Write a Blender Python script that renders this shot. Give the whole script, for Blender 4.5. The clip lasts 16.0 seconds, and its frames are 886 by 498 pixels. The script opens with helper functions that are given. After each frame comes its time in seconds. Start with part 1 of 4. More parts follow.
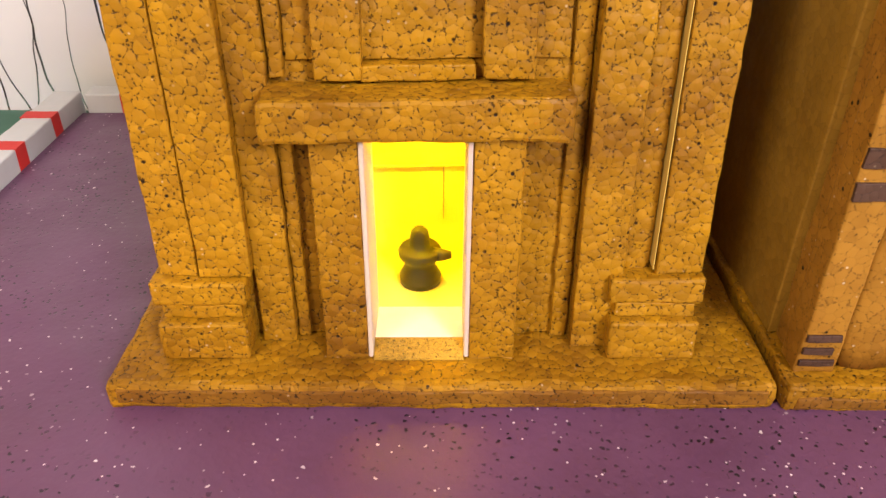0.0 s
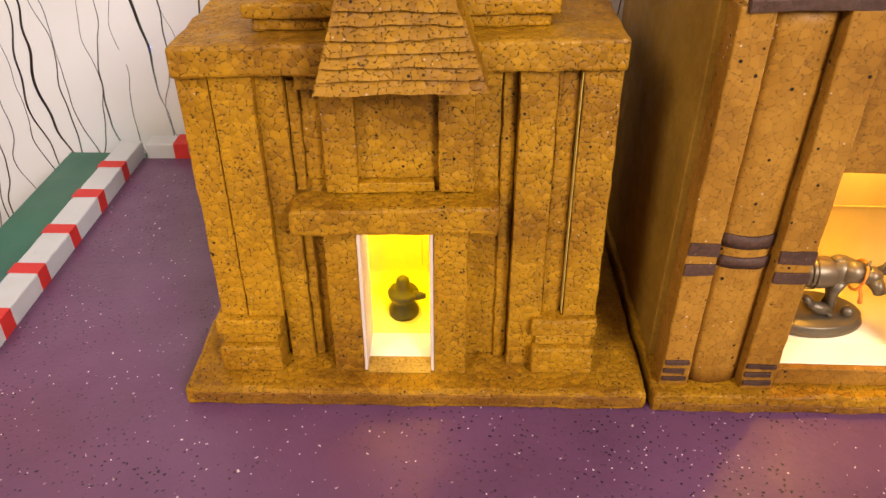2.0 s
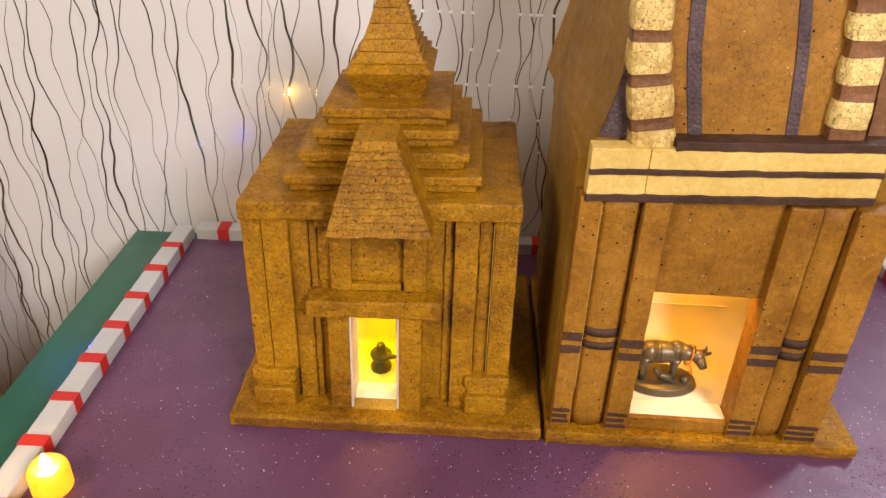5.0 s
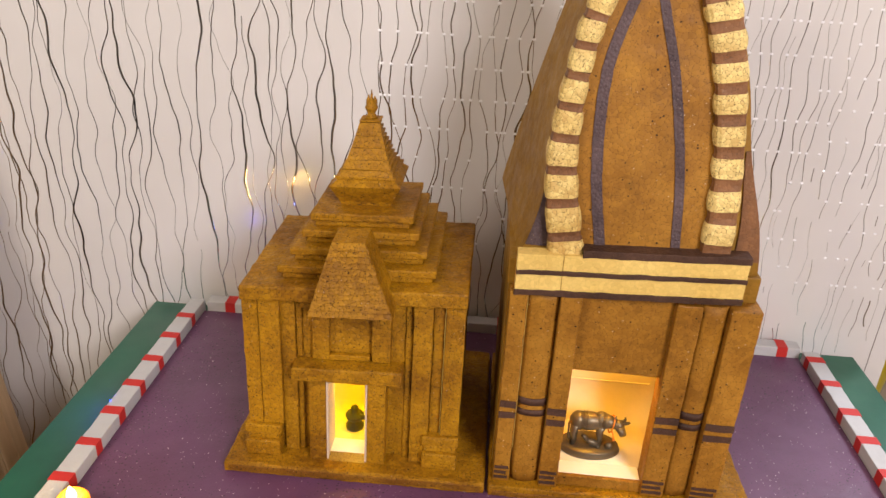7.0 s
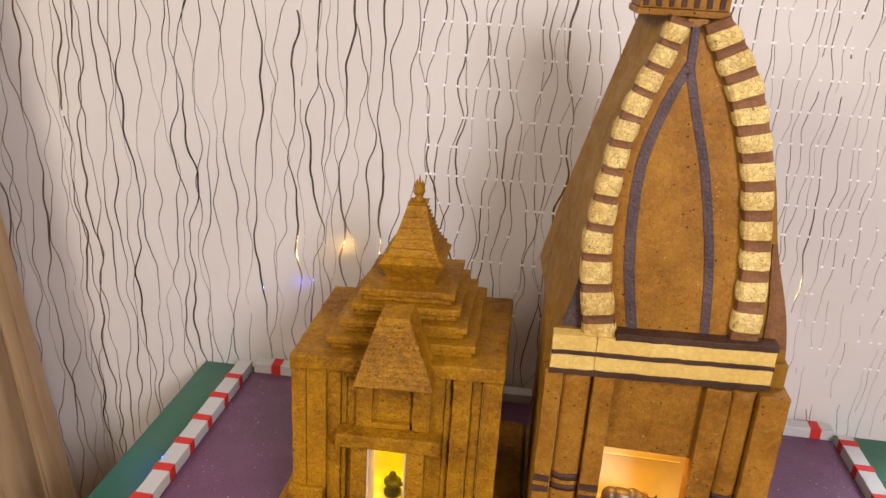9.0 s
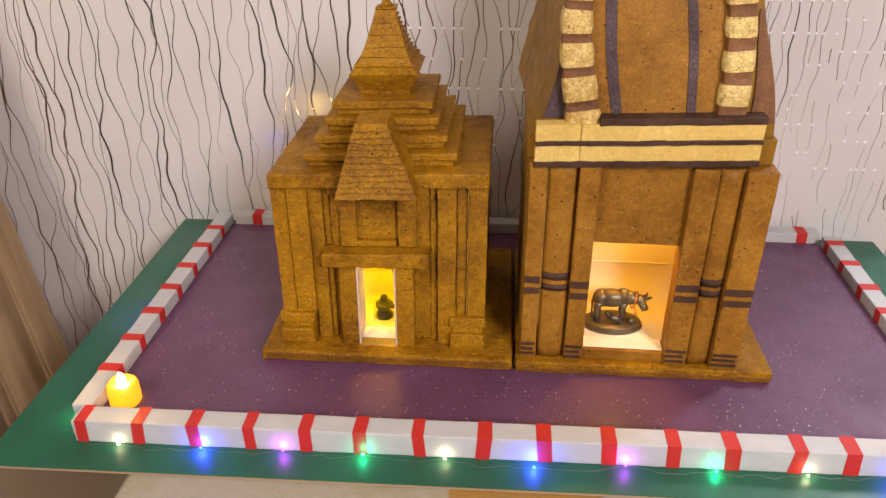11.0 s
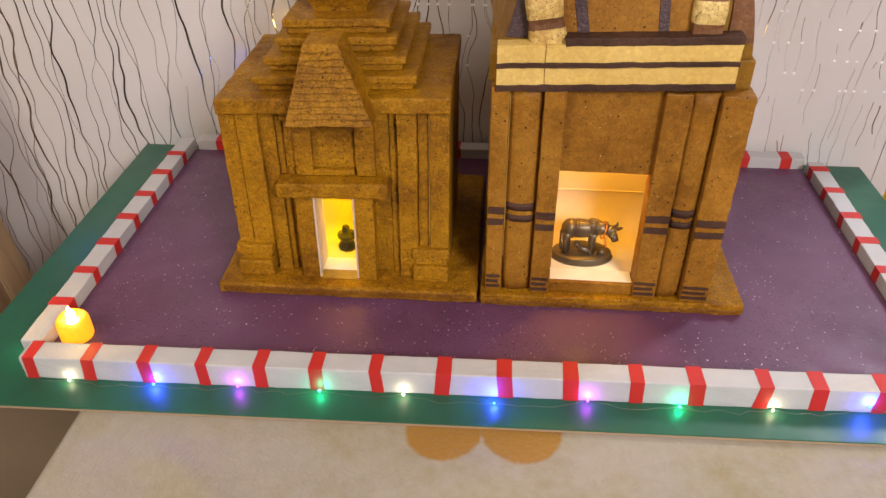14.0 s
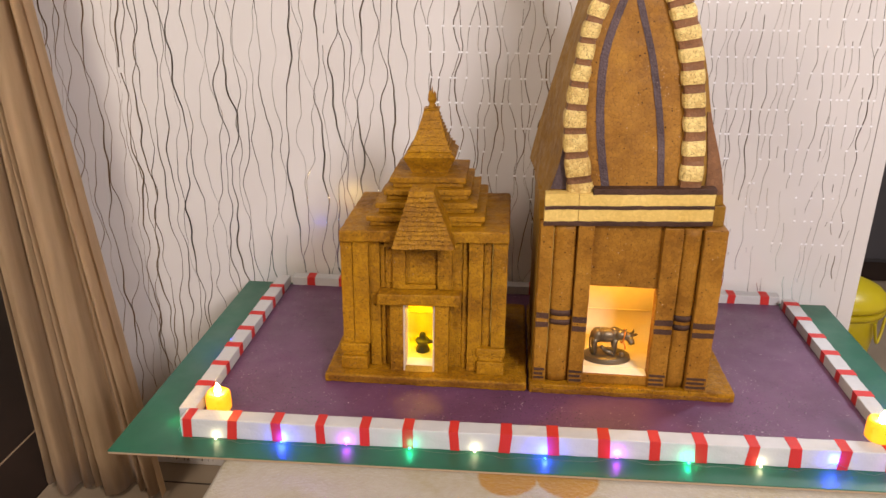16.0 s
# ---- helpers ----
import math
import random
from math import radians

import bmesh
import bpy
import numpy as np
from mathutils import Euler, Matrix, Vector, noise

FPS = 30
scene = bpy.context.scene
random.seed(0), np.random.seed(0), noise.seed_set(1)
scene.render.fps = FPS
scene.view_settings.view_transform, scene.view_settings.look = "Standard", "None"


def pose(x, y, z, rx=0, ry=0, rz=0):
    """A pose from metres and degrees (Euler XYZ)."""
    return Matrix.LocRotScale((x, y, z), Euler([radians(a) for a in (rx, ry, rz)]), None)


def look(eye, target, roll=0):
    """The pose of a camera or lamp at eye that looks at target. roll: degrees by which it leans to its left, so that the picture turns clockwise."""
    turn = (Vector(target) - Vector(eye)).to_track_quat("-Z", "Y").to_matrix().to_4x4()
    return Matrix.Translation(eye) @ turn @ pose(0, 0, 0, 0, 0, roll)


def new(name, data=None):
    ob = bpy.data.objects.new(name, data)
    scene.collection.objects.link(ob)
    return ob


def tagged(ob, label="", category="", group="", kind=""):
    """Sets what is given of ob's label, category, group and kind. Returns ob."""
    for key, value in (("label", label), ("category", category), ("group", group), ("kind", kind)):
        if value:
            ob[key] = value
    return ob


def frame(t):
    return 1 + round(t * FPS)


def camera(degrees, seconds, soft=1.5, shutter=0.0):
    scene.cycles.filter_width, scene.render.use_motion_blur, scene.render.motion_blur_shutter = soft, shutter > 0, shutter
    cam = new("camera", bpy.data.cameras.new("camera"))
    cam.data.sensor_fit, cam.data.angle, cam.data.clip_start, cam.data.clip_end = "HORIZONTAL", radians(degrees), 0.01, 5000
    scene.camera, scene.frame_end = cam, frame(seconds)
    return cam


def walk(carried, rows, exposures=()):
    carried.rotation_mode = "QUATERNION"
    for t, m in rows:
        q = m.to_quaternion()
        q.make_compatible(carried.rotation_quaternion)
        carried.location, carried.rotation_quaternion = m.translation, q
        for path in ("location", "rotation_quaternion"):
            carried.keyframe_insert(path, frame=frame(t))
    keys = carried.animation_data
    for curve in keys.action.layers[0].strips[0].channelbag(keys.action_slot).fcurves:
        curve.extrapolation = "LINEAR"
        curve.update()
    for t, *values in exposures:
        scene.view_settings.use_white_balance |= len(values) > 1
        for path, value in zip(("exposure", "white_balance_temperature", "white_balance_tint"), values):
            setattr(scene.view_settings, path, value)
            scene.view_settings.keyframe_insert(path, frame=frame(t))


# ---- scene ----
cam = camera(61.0, 16.0)
PATH = [
    (0, (0.145, -0.25, 0.242), (0.151, 1.438, -0.831), 0.3),
    (0.5, (0.153, -0.272, 0.253), (0.141, 1.411, -0.828), -0.4),
    (1, (0.16, -0.286, 0.277), (0.133, 1.395, -0.808), -0.8),
    (1.5, (0.165, -0.312, 0.317), (0.132, 1.358, -0.782), -0.7),
    (2, (0.172, -0.35, 0.361), (0.135, 1.302, -0.765), -0.1),
    (2.5, (0.175, -0.383, 0.398), (0.127, 1.26, -0.741), 0.3),
    (3, (0.18, -0.411, 0.429), (0.125, 1.232, -0.71), 0.7),
    (3.5, (0.187, -0.439, 0.459), (0.129, 1.208, -0.674), 1.3),
    (4, (0.2, -0.461, 0.479), (0.134, 1.206, -0.624), 1.5),
    (4.2, (0.204, -0.47, 0.491), (0.132, 1.205, -0.599), 1.5),
    (6.3, (0.25, -0.627, 0.565), (0.229, 1.146, -0.36), 2.3),
    (6.5, (0.261, -0.635, 0.578), (0.215, 1.143, -0.337), 2.5),
    (7, (0.272, -0.653, 0.611), (0.169, 1.15, -0.248), 2.9),
    (7.5, (0.279, -0.673, 0.638), (0.124, 1.157, -0.155), 3.3),
    (8, (0.275, -0.684, 0.653), (0.087, 1.165, -0.086), 3.7),
    (8.2, (0.273, -0.69, 0.655), (0.075, 1.165, -0.065), 3.8),
    (10.3, (0.265, -0.691, 0.601), (0.069, 1.141, -0.178), 1.5),
    (10.5, (0.266, -0.691, 0.586), (0.082, 1.117, -0.248), 1.0),
    (11, (0.274, -0.707, 0.554), (0.127, 1.034, -0.421), -0.3),
    (11.5, (0.292, -0.694, 0.541), (0.156, 0.999, -0.514), -1.1),
    (12, (0.345, -0.671, 0.537), (0.179, 0.976, -0.585), -1.1),
    (12.5, (0.414, -0.656, 0.53), (0.215, 0.957, -0.635), -0.5),
    (13, (0.437, -0.651, 0.535), (0.223, 0.944, -0.652), -0.2),
    (13.5, (0.382, -0.646, 0.535), (0.178, 0.95, -0.653), -0.7),
    (14, (0.31, -0.667, 0.544), (0.179, 0.961, -0.609), -0.3),
    (14.5, (0.261, -0.739, 0.569), (0.185, 0.952, -0.496), 0.3),
    (15, (0.273, -0.847, 0.571), (0.2, 0.932, -0.341), 0.7),
    (15.5, (0.263, -0.927, 0.576), (0.141, 0.905, -0.218), 0.6),
    (16, (0.256, -0.959, 0.587), (0.092, 0.901, -0.131), 0.4),
]
walk(
    cam,
    [(t, look(eye, target, roll)) for t, eye, target, roll in PATH],
    [(0, 0.4, 6500, 10), (1, 0.35, 6500, 10), (2.5, 0.15, 6500, 10), (4.2, 0.0, 6500, 10), (7, -0.2, 6500, 10), (8.2, -0.3, 6500, 10), (10.3, -0.3, 6580, 11.5), (11, -0.3, 6580, 11.5), (12, -0.4, 6580, 11.5), (14.5, -0.4, 6580, 11.5), (15.2, -0.35, 6580, 11.5), (16, -0.25, 6580, 11.5)],
)

# ---- light ----
world = bpy.data.worlds.new("world")
scene.world = world
world.use_nodes = True
world.node_tree.nodes["Background"].inputs[0].default_value = (1.0, 0.86, 0.7, 1)
world.node_tree.nodes["Background"].inputs[1].default_value = 0.3


def area_lamp(name, eye, target, size, watts, colour):
    d = bpy.data.lights.new(name, "AREA")
    d.shape, d.size, d.energy, d.color = "DISK", size, watts, colour
    ob = new(name, d)
    ob.matrix_world = look(eye, target)
    return ob


def point_lamp(name, at, radius, watts, colour):
    d = bpy.data.lights.new(name, "POINT")
    d.shadow_soft_size, d.energy, d.color = radius, watts, colour
    ob = new(name, d)
    ob.location = at
    return ob


# Unseen lamps below ceiling height, placed to balance fronts, floor and wall.
area_lamp("key_lamp", (1.20, -1.70, 1.22), (0.40, 0.2, 0.15), 0.7, 50, (1.0, 0.92, 0.93))
area_lamp("fill_lamp", (-0.9, -1.3, 1.45), (0.0, 0.2, 0.15), 0.6, 26, (1.0, 0.87, 0.74))
# lamp of the room beyond the end of the papered wall
area_lamp("far_room_lamp", (1.55, 0.86, 1.30), (0.5, 0.0, 0.0), 0.35, 19, (0.86, 0.89, 1.0))
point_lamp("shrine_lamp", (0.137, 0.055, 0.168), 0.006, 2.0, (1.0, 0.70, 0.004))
point_lamp("tower_lamp", (0.42, 0.058, 0.198), 0.006, 0.62, (1.0, 0.54, 0.05))


# ---- materials ----
def material(name, colour, rough=0.6, metal=0.0):
    m = bpy.data.materials.new(name)
    m.use_nodes = True
    b = m.node_tree.nodes["Principled BSDF"]
    b.inputs["Base Color"].default_value = (*colour, 1)
    b.inputs["Roughness"].default_value = rough
    b.inputs["Metallic"].default_value = metal
    return m


class Net:
    """Short hand for the nodes of one material."""

    def __init__(self, m):
        self.t = m.node_tree
        self.b = self.t.nodes["Principled BSDF"]
        self.o = self.t.nodes.new("ShaderNodeTexCoord").outputs["Object"]

    def add(self, kind, *links, operation=None, feature=None, blend_type=None):
        n = self.t.nodes.new(kind)
        if operation:
            n.operation = operation
        if feature:
            n.feature = feature
        if blend_type:
            n.data_type, n.blend_type = "RGBA", blend_type
        for i, v in links:
            if isinstance(v, bpy.types.NodeSocket):
                self.t.links.new(v, n.inputs[i])
            else:
                n.inputs[i].default_value = v
        return n

    def noise(self, scale, detail=3.0, rough=0.55, vector=None):
        return self.add("ShaderNodeTexNoise", ("Vector", vector or self.o), ("Scale", scale), ("Detail", detail), ("Roughness", rough)).outputs["Fac"]

    def cells(self, scale, feature="F1", vector=None, out="Distance", jitter=1.0):
        return self.add("ShaderNodeTexVoronoi", ("Vector", vector or self.o), ("Scale", scale), ("Randomness", jitter), feature=feature).outputs[out]

    def ramp(self, v, *stops):
        n = self.add("ShaderNodeValToRGB", ("Fac", v))
        e = n.color_ramp.elements
        while len(e) < len(stops):
            e.new(0.5)
        for k, (p, c) in zip(e, stops):
            k.position = p
            k.color = (c, c, c, 1) if isinstance(c, (int, float)) else (*c, 1)
        return n.outputs["Color"]

    def math(self, op, a, b=0.0):
        return self.add("ShaderNodeMath", (0, a), (1, b), operation=op).outputs[0]

    def mix(self, f, a, b, blend="MIX"):
        n = self.add("ShaderNodeMix", blend_type=blend)
        for i, v in ((0, f), (6, a), (7, b)):
            if isinstance(v, bpy.types.NodeSocket):
                self.t.links.new(v, n.inputs[i])
            else:
                n.inputs[i].default_value = (*v, 1) if isinstance(v, tuple) else v
        return n.outputs[2]

    def base(self, v):
        self.t.links.new(v, self.b.inputs["Base Color"])

    def rough(self, v):
        self.t.links.new(v, self.b.inputs["Roughness"])

    def bump(self, v, strength=0.5, distance=0.001, after=None):
        n = self.add("ShaderNodeBump", ("Height", v), ("Strength", strength), ("Distance", distance))
        if after:
            self.t.links.new(after, n.inputs["Normal"])
        self.t.links.new(n.outputs["Normal"], self.b.inputs["Normal"])
        return n.outputs["Normal"]


def painted_foam(name, light, mid, dark, bead=250.0, crack=0.7, relief=0.5, spots=0.35, tones=0.14):
    """Bead foam under thin paint: rounded beads, dark gaps between some of them, pits, pale flecks and blotches of paint."""
    m = material(name, mid, 0.55)
    m.node_tree.nodes["Principled BSDF"].inputs["Specular IOR Level"].default_value = 0.22
    n = Net(m)
    warp = n.add("ShaderNodeMixRGB", ("Fac", 0.0014), ("Color1", n.o), ("Color2", n.add("ShaderNodeTexNoise", ("Vector", n.o), ("Scale", 90.0)).outputs["Color"])).outputs[0]
    edge = n.cells(bead, "DISTANCE_TO_EDGE", warp)
    dome = n.cells(bead, "F1", warp)
    broad = n.noise(14.0, 4.0)
    fine = n.noise(420.0, 2.0)
    col = n.mix(n.ramp(broad, (0.36, 0.0), (0.64, 1.0)), dark, light)
    col = n.mix(n.ramp(n.noise(45.0, 3.0), (0.4, 0.0), (0.7, 0.6)), col, mid)
    tone = n.cells(bead, "F1", warp, "Color")
    tone = n.add("ShaderNodeSeparateColor", (0, tone)).outputs[0]
    col = n.mix(tones, col, n.mix(tone, tuple(c * 0.5 for c in dark), tuple(min(1, c * 1.5) for c in light)))
    col = n.mix(n.math("MULTIPLY", n.ramp(edge, (0.0, 1.0), (0.07, 0.0)), tones * 1.1), col, tuple(c * 0.35 for c in dark))
    gap = n.math("MULTIPLY", n.ramp(edge, (0.03, 1.0), (0.12, 0.0)), n.ramp(n.noise(780.0, 1.0), (0.56, 0.0), (0.61, crack)))
    col = n.mix(gap, col, tuple(c * 0.12 for c in dark))
    pit = n.math("MULTIPLY", n.ramp(n.cells(bead * 0.62, "F1", n.o), (0.085, 1.0), (0.15, 0.0)), n.ramp(n.noise(60.0, 2.0), (0.46, 0.0), (0.56, 1.0)))
    col = n.mix(n.math("MULTIPLY", pit, spots * 1.8), col, tuple(c * 0.08 for c in dark))
    fleck = n.math("MULTIPLY", n.ramp(n.cells(bead * 0.9, "F1", n.o), (0.09, 1.0), (0.13, 0.0)), n.ramp(n.noise(38.0, 2.0), (0.52, 0.0), (0.60, 1.0)))
    col = n.mix(n.math("MULTIPLY", fleck, spots * 0.6), col, (0.75, 0.6, 0.42))
    n.base(col)
    n.rough(n.ramp(n.noise(60.0), (0.3, 0.42), (0.7, 0.68)))
    h = n.math("SUBTRACT", n.math("MULTIPLY", n.ramp(dome, (0.0, 1.0), (0.75, 0.0)), 1.0), n.math("ADD", n.math("MULTIPLY", gap, 1.2), pit))
    h = n.math("ADD", h, n.math("MULTIPLY", fine, 0.35))
    n.bump(h, relief, 0.0012)
    return m


OCHRE = painted_foam("ochre_painted_foam", (0.425, 0.206, 0.006), (0.305, 0.134, 0.004), (0.160, 0.060, 0.003), bead=228.0, relief=0.46, crack=0.8, spots=0.6, tones=0.18)
UMBER = painted_foam("umber_painted_foam", (0.36, 0.168, 0.020), (0.285, 0.122, 0.011), (0.185, 0.074, 0.006), bead=205.0, crack=0.45, relief=0.15, spots=0.9)
CARD = painted_foam("brown_painted_board", (0.34, 0.180, 0.022), (0.29, 0.148, 0.014), (0.22, 0.106, 0.010), bead=230.0, crack=0.1, relief=0.12, spots=0.15)
BUTTER = painted_foam("butter_painted_board", (0.74, 0.53, 0.17), (0.68, 0.47, 0.14), (0.60, 0.39, 0.10), bead=240.0, crack=0.05, relief=0.05, spots=0.04)
CREAM = painted_foam("cream_painted_foam", (0.80, 0.60, 0.24), (0.70, 0.48, 0.16), (0.46, 0.26, 0.06), bead=240.0, crack=0.75, relief=0.4, spots=0.35, tones=0.25)
DUSK = painted_foam("dark_violet_paint", (0.125, 0.084, 0.086), (0.088, 0.058, 0.060), (0.050, 0.032, 0.034), bead=330.0, crack=0.3, relief=0.55, spots=0.6)
BARS = painted_foam("dark_brown_paint", (0.088, 0.044, 0.029), (0.060, 0.030, 0.019), (0.036, 0.017, 0.011), bead=260.0, crack=0.3, relief=0.3, spots=0.2)
RUST = painted_foam("rust_brown_paint", (0.24, 0.110, 0.045), (0.18, 0.078, 0.030), (0.11, 0.046, 0.018), bead=240.0, crack=0.3, relief=0.3, spots=0.2)


EARTH = painted_foam("red_brown_paint", (0.26, 0.115, 0.010), (0.20, 0.080, 0.008), (0.13, 0.048, 0.005), bead=228.0, crack=0.9, relief=0.3, spots=0.5)


def plum_foam():
    m = material("plum_painted_foam", (0.15, 0.05, 0.12), 0.5)
    n = Net(m)
    col = n.mix(n.ramp(n.noise(9.0, 4.0), (0.35, 0.0), (0.65, 1.0)), (0.096, 0.035, 0.078), (0.134, 0.052, 0.116))
    col = n.mix(n.ramp(n.noise(160.0, 2.0), (0.35, 0.0), (0.7, 0.4)), col, (0.125, 0.049, 0.116))
    wob = n.add("ShaderNodeMixRGB", ("Fac", 0.004), ("Color1", n.o), ("Color2", n.add("ShaderNodeTexNoise", ("Vector", n.o), ("Scale", 260.0)).outputs["Color"])).outputs[0]
    zone = n.ramp(n.noise(11.0, 2.0), (0.45, 0.0), (0.62, 1.0))
    zone2 = n.ramp(n.noise(8.0, 2.0, vector=n.add("ShaderNodeVectorMath", (0, n.o), (1, (3.1, 7.7, 0)), operation="ADD").outputs[0]), (0.40, 0.0), (0.54, 1.0))
    pale = n.math("MULTIPLY", n.ramp(n.cells(95.0, vector=wob), (0.055, 1.0), (0.09, 0.0)), zone)
    black = n.math("MULTIPLY", n.ramp(n.cells(240.0, vector=wob), (0.15, 1.0), (0.25, 0.0)), zone2)
    thin = n.math("MULTIPLY", n.ramp(n.cells(170.0, vector=n.add("ShaderNodeVectorMath", (0, n.o), (1, (0.5, 0.2, 0)), operation="ADD").outputs[0]), (0.07, 1.0), (0.11, 0.0)), n.ramp(n.noise(20.0), (0.45, 0.0), (0.55, 1.0)))
    col = n.mix(black, col, (0.012, 0.006, 0.012))
    col = n.mix(n.math("MAXIMUM", pale, thin), col, (0.75, 0.62, 0.66))
    n.base(col)
    n.rough(n.ramp(n.noise(30.0), (0.3, 0.38), (0.7, 0.55)))
    h = n.math("SUBTRACT", n.math("MULTIPLY", n.cells(260.0), 0.5), n.math("MULTIPLY", black, 1.5))
    n.bump(n.math("ADD", h, n.math("MULTIPLY", n.noise(500.0), 0.4)), 0.3, 0.001)
    return m


PLUM = plum_foam()


def white_foam(name, colour, relief=0.25):
    m = material(name, colour, 0.6)
    n = Net(m)
    n.base(n.mix(n.ramp(n.noise(40.0, 3.0), (0.35, 0.0), (0.7, 1.0)), tuple(c * 0.93 for c in colour), colour))
    h = n.math("ADD", n.math("MULTIPLY", n.cells(280.0), -0.7), n.math("MULTIPLY", n.noise(300.0), 0.5))
    n.bump(h, relief, 0.001)
    return m


WHITE = white_foam("white_foam", (0.535, 0.54, 0.55))
LINING = white_foam("white_card_lining", (0.82, 0.80, 0.74), 0.06)
# White card in itself; the yellow puts the shrine lamp's glow into colour.
GLOW_YELLOW = white_foam("yellow_glow_lining", (0.82, 0.68, 0.16), 0.06)
REVEAL = white_foam("pinkish_card_reveal", (0.62, 0.49, 0.40), 0.2)
# Tall cell's white card; its cream tone stands for warm lamp light.
GLOW_CREAM = white_foam("warm_glow_lining", (0.84, 0.71, 0.46), 0.06)
RED = white_foam("red_tape", (0.56, 0.025, 0.02), 0.12)


def green_board():
    m = material("green_painted_board", (0.012, 0.11, 0.06), 0.42)
    n = Net(m)
    n.base(n.mix(n.ramp(n.noise(7.0, 5.0), (0.35, 0.0), (0.65, 1.0)), (0.010, 0.088, 0.048), (0.016, 0.125, 0.072)))
    n.rough(n.ramp(n.noise(25.0), (0.3, 0.34), (0.7, 0.5)))
    n.bump(n.noise(350.0, 3.0), 0.08, 0.001)
    return m


GREEN = green_board()
EDGE = white_foam("raw_board_edge", (0.42, 0.30, 0.19), 0.3)


def wallpaper():
    m = material("pearl_wallpaper", (0.7, 0.66, 0.62), 0.16)
    n = Net(m)
    n.base(n.mix(n.ramp(n.noise(3.0, 5.0), (0.3, 0.0), (0.7, 1.0)), (0.66, 0.635, 0.615), (0.73, 0.71, 0.70)))
    n.rough(n.ramp(n.noise(6.0), (0.3, 0.16), (0.7, 0.24)))
    n.b.inputs["Coat Weight"].default_value = 0.6
    n.b.inputs["Coat Roughness"].default_value = 0.13
    n.bump(n.noise(60.0, 3.0), 0.03, 0.002)
    return m


PAPER = wallpaper()
LINE = material("silver_grey_print", (0.50, 0.50, 0.51), 0.06, 1.0)
SPARK = material("silver_white_emboss", (0.93, 0.93, 0.95), 0.18)
SPARK.node_tree.nodes["Principled BSDF"].inputs["Coat Weight"].default_value = 1.0
PLASTER = white_foam("painted_plaster", (0.62, 0.55, 0.46), 0.1)


def fleece():
    m = material("cream_fleece", (0.72, 0.64, 0.47), 0.9)
    n = Net(m)
    col = n.mix(n.ramp(n.noise(7.0, 4.0), (0.42, 0.0), (0.68, 1.0)), (0.36, 0.318, 0.25), (0.285, 0.235, 0.100))
    col = n.mix(n.ramp(n.noise(90.0, 4.0), (0.3, 0.0), (0.75, 0.5)), col, (0.42, 0.38, 0.32))
    edge = n.math("MULTIPLY", n.noise(110.0, 3.0), 0.006)
    for cx, cy, r in ((0.270, -0.175, 0.038), (0.345, -0.171, 0.040)):
        away = n.add("ShaderNodeVectorMath", (0, n.o), (1, (cx, cy, -0.019)), operation="DISTANCE").outputs["Value"]
        disc = n.ramp(n.math("SUBTRACT", n.math("ADD", away, edge), r), (0.0, 1.0), (0.002, 0.0))
        col = n.mix(disc, col, n.mix(n.noise(140.0), (0.30, 0.135, 0.007), (0.36, 0.190, 0.016)))
    n.base(col)
    n.b.inputs["Sheen Weight"].default_value = 0.4
    n.bump(n.math("ADD", n.noise(220.0, 4.0), n.math("MULTIPLY", n.noise(35.0), 1.4)), 0.6, 0.003)
    return m


FLEECE = fleece()


def weave(name, a, b):
    m = material(name, a, 0.8)
    n = Net(m)
    stretch = n.add("ShaderNodeMapping", ("Vector", n.o), ("Scale", (60.0, 60.0, 3.0))).outputs[0]
    n.base(n.mix(n.ramp(n.noise(1.0, 3.0, vector=stretch), (0.35, 0.0), (0.65, 1.0)), a, b))
    n.b.inputs["Sheen Weight"].default_value = 0.2
    n.bump(n.noise(600.0, 2.0), 0.2, 0.001)
    return m


CURTAIN = weave("tan_curtain_cloth", (0.56, 0.395, 0.225), (0.66, 0.48, 0.285))


def stone(name, a, b, rough):
    m = material(name, a, rough)
    n = Net(m)
    n.base(n.mix(n.ramp(n.noise(5.0, 6.0), (0.35, 0.0), (0.65, 1.0)), a, b))
    n.bump(n.noise(40.0), 0.03, 0.002)
    return m


TILE = stone("beige_floor_tile", (0.27, 0.21, 0.145), (0.33, 0.26, 0.185), 0.4)
GRANITE = stone("dark_granite", (0.016, 0.008, 0.006), (0.03, 0.016, 0.012), 0.3)
SLATE = stone("charcoal_panel", (0.035, 0.033, 0.038), (0.05, 0.047, 0.052), 0.5)
YELLOW = stone("yellow_plastic", (0.44, 0.34, 0.004), (0.50, 0.39, 0.008), 0.32)
BRONZE = stone("antique_brass", (0.10, 0.078, 0.050), (0.19, 0.145, 0.085), 0.40)
BRONZE.node_tree.nodes["Principled BSDF"].inputs["Metallic"].default_value = 0.55
DARKSTONE = stone("dark_green_stone", (0.045, 0.042, 0.012), (0.075, 0.066, 0.02), 0.4)
ORANGE = material("orange_thread", (0.7, 0.22, 0.02), 0.7)
# Pale colour of the strips that stand in for light leaking between pilasters.
LEAK = material("painted_light_leak", (0.66, 0.44, 0.10), 0.3)
WIRE = material("thin_silver_wire", (0.30, 0.28, 0.24), 0.4, 0.9)
GILT = painted_foam("gold_glitter_card", (0.62, 0.38, 0.05), (0.48, 0.27, 0.03), (0.28, 0.15, 0.02), bead=900.0, crack=0.8, relief=0.5, spots=0.6)


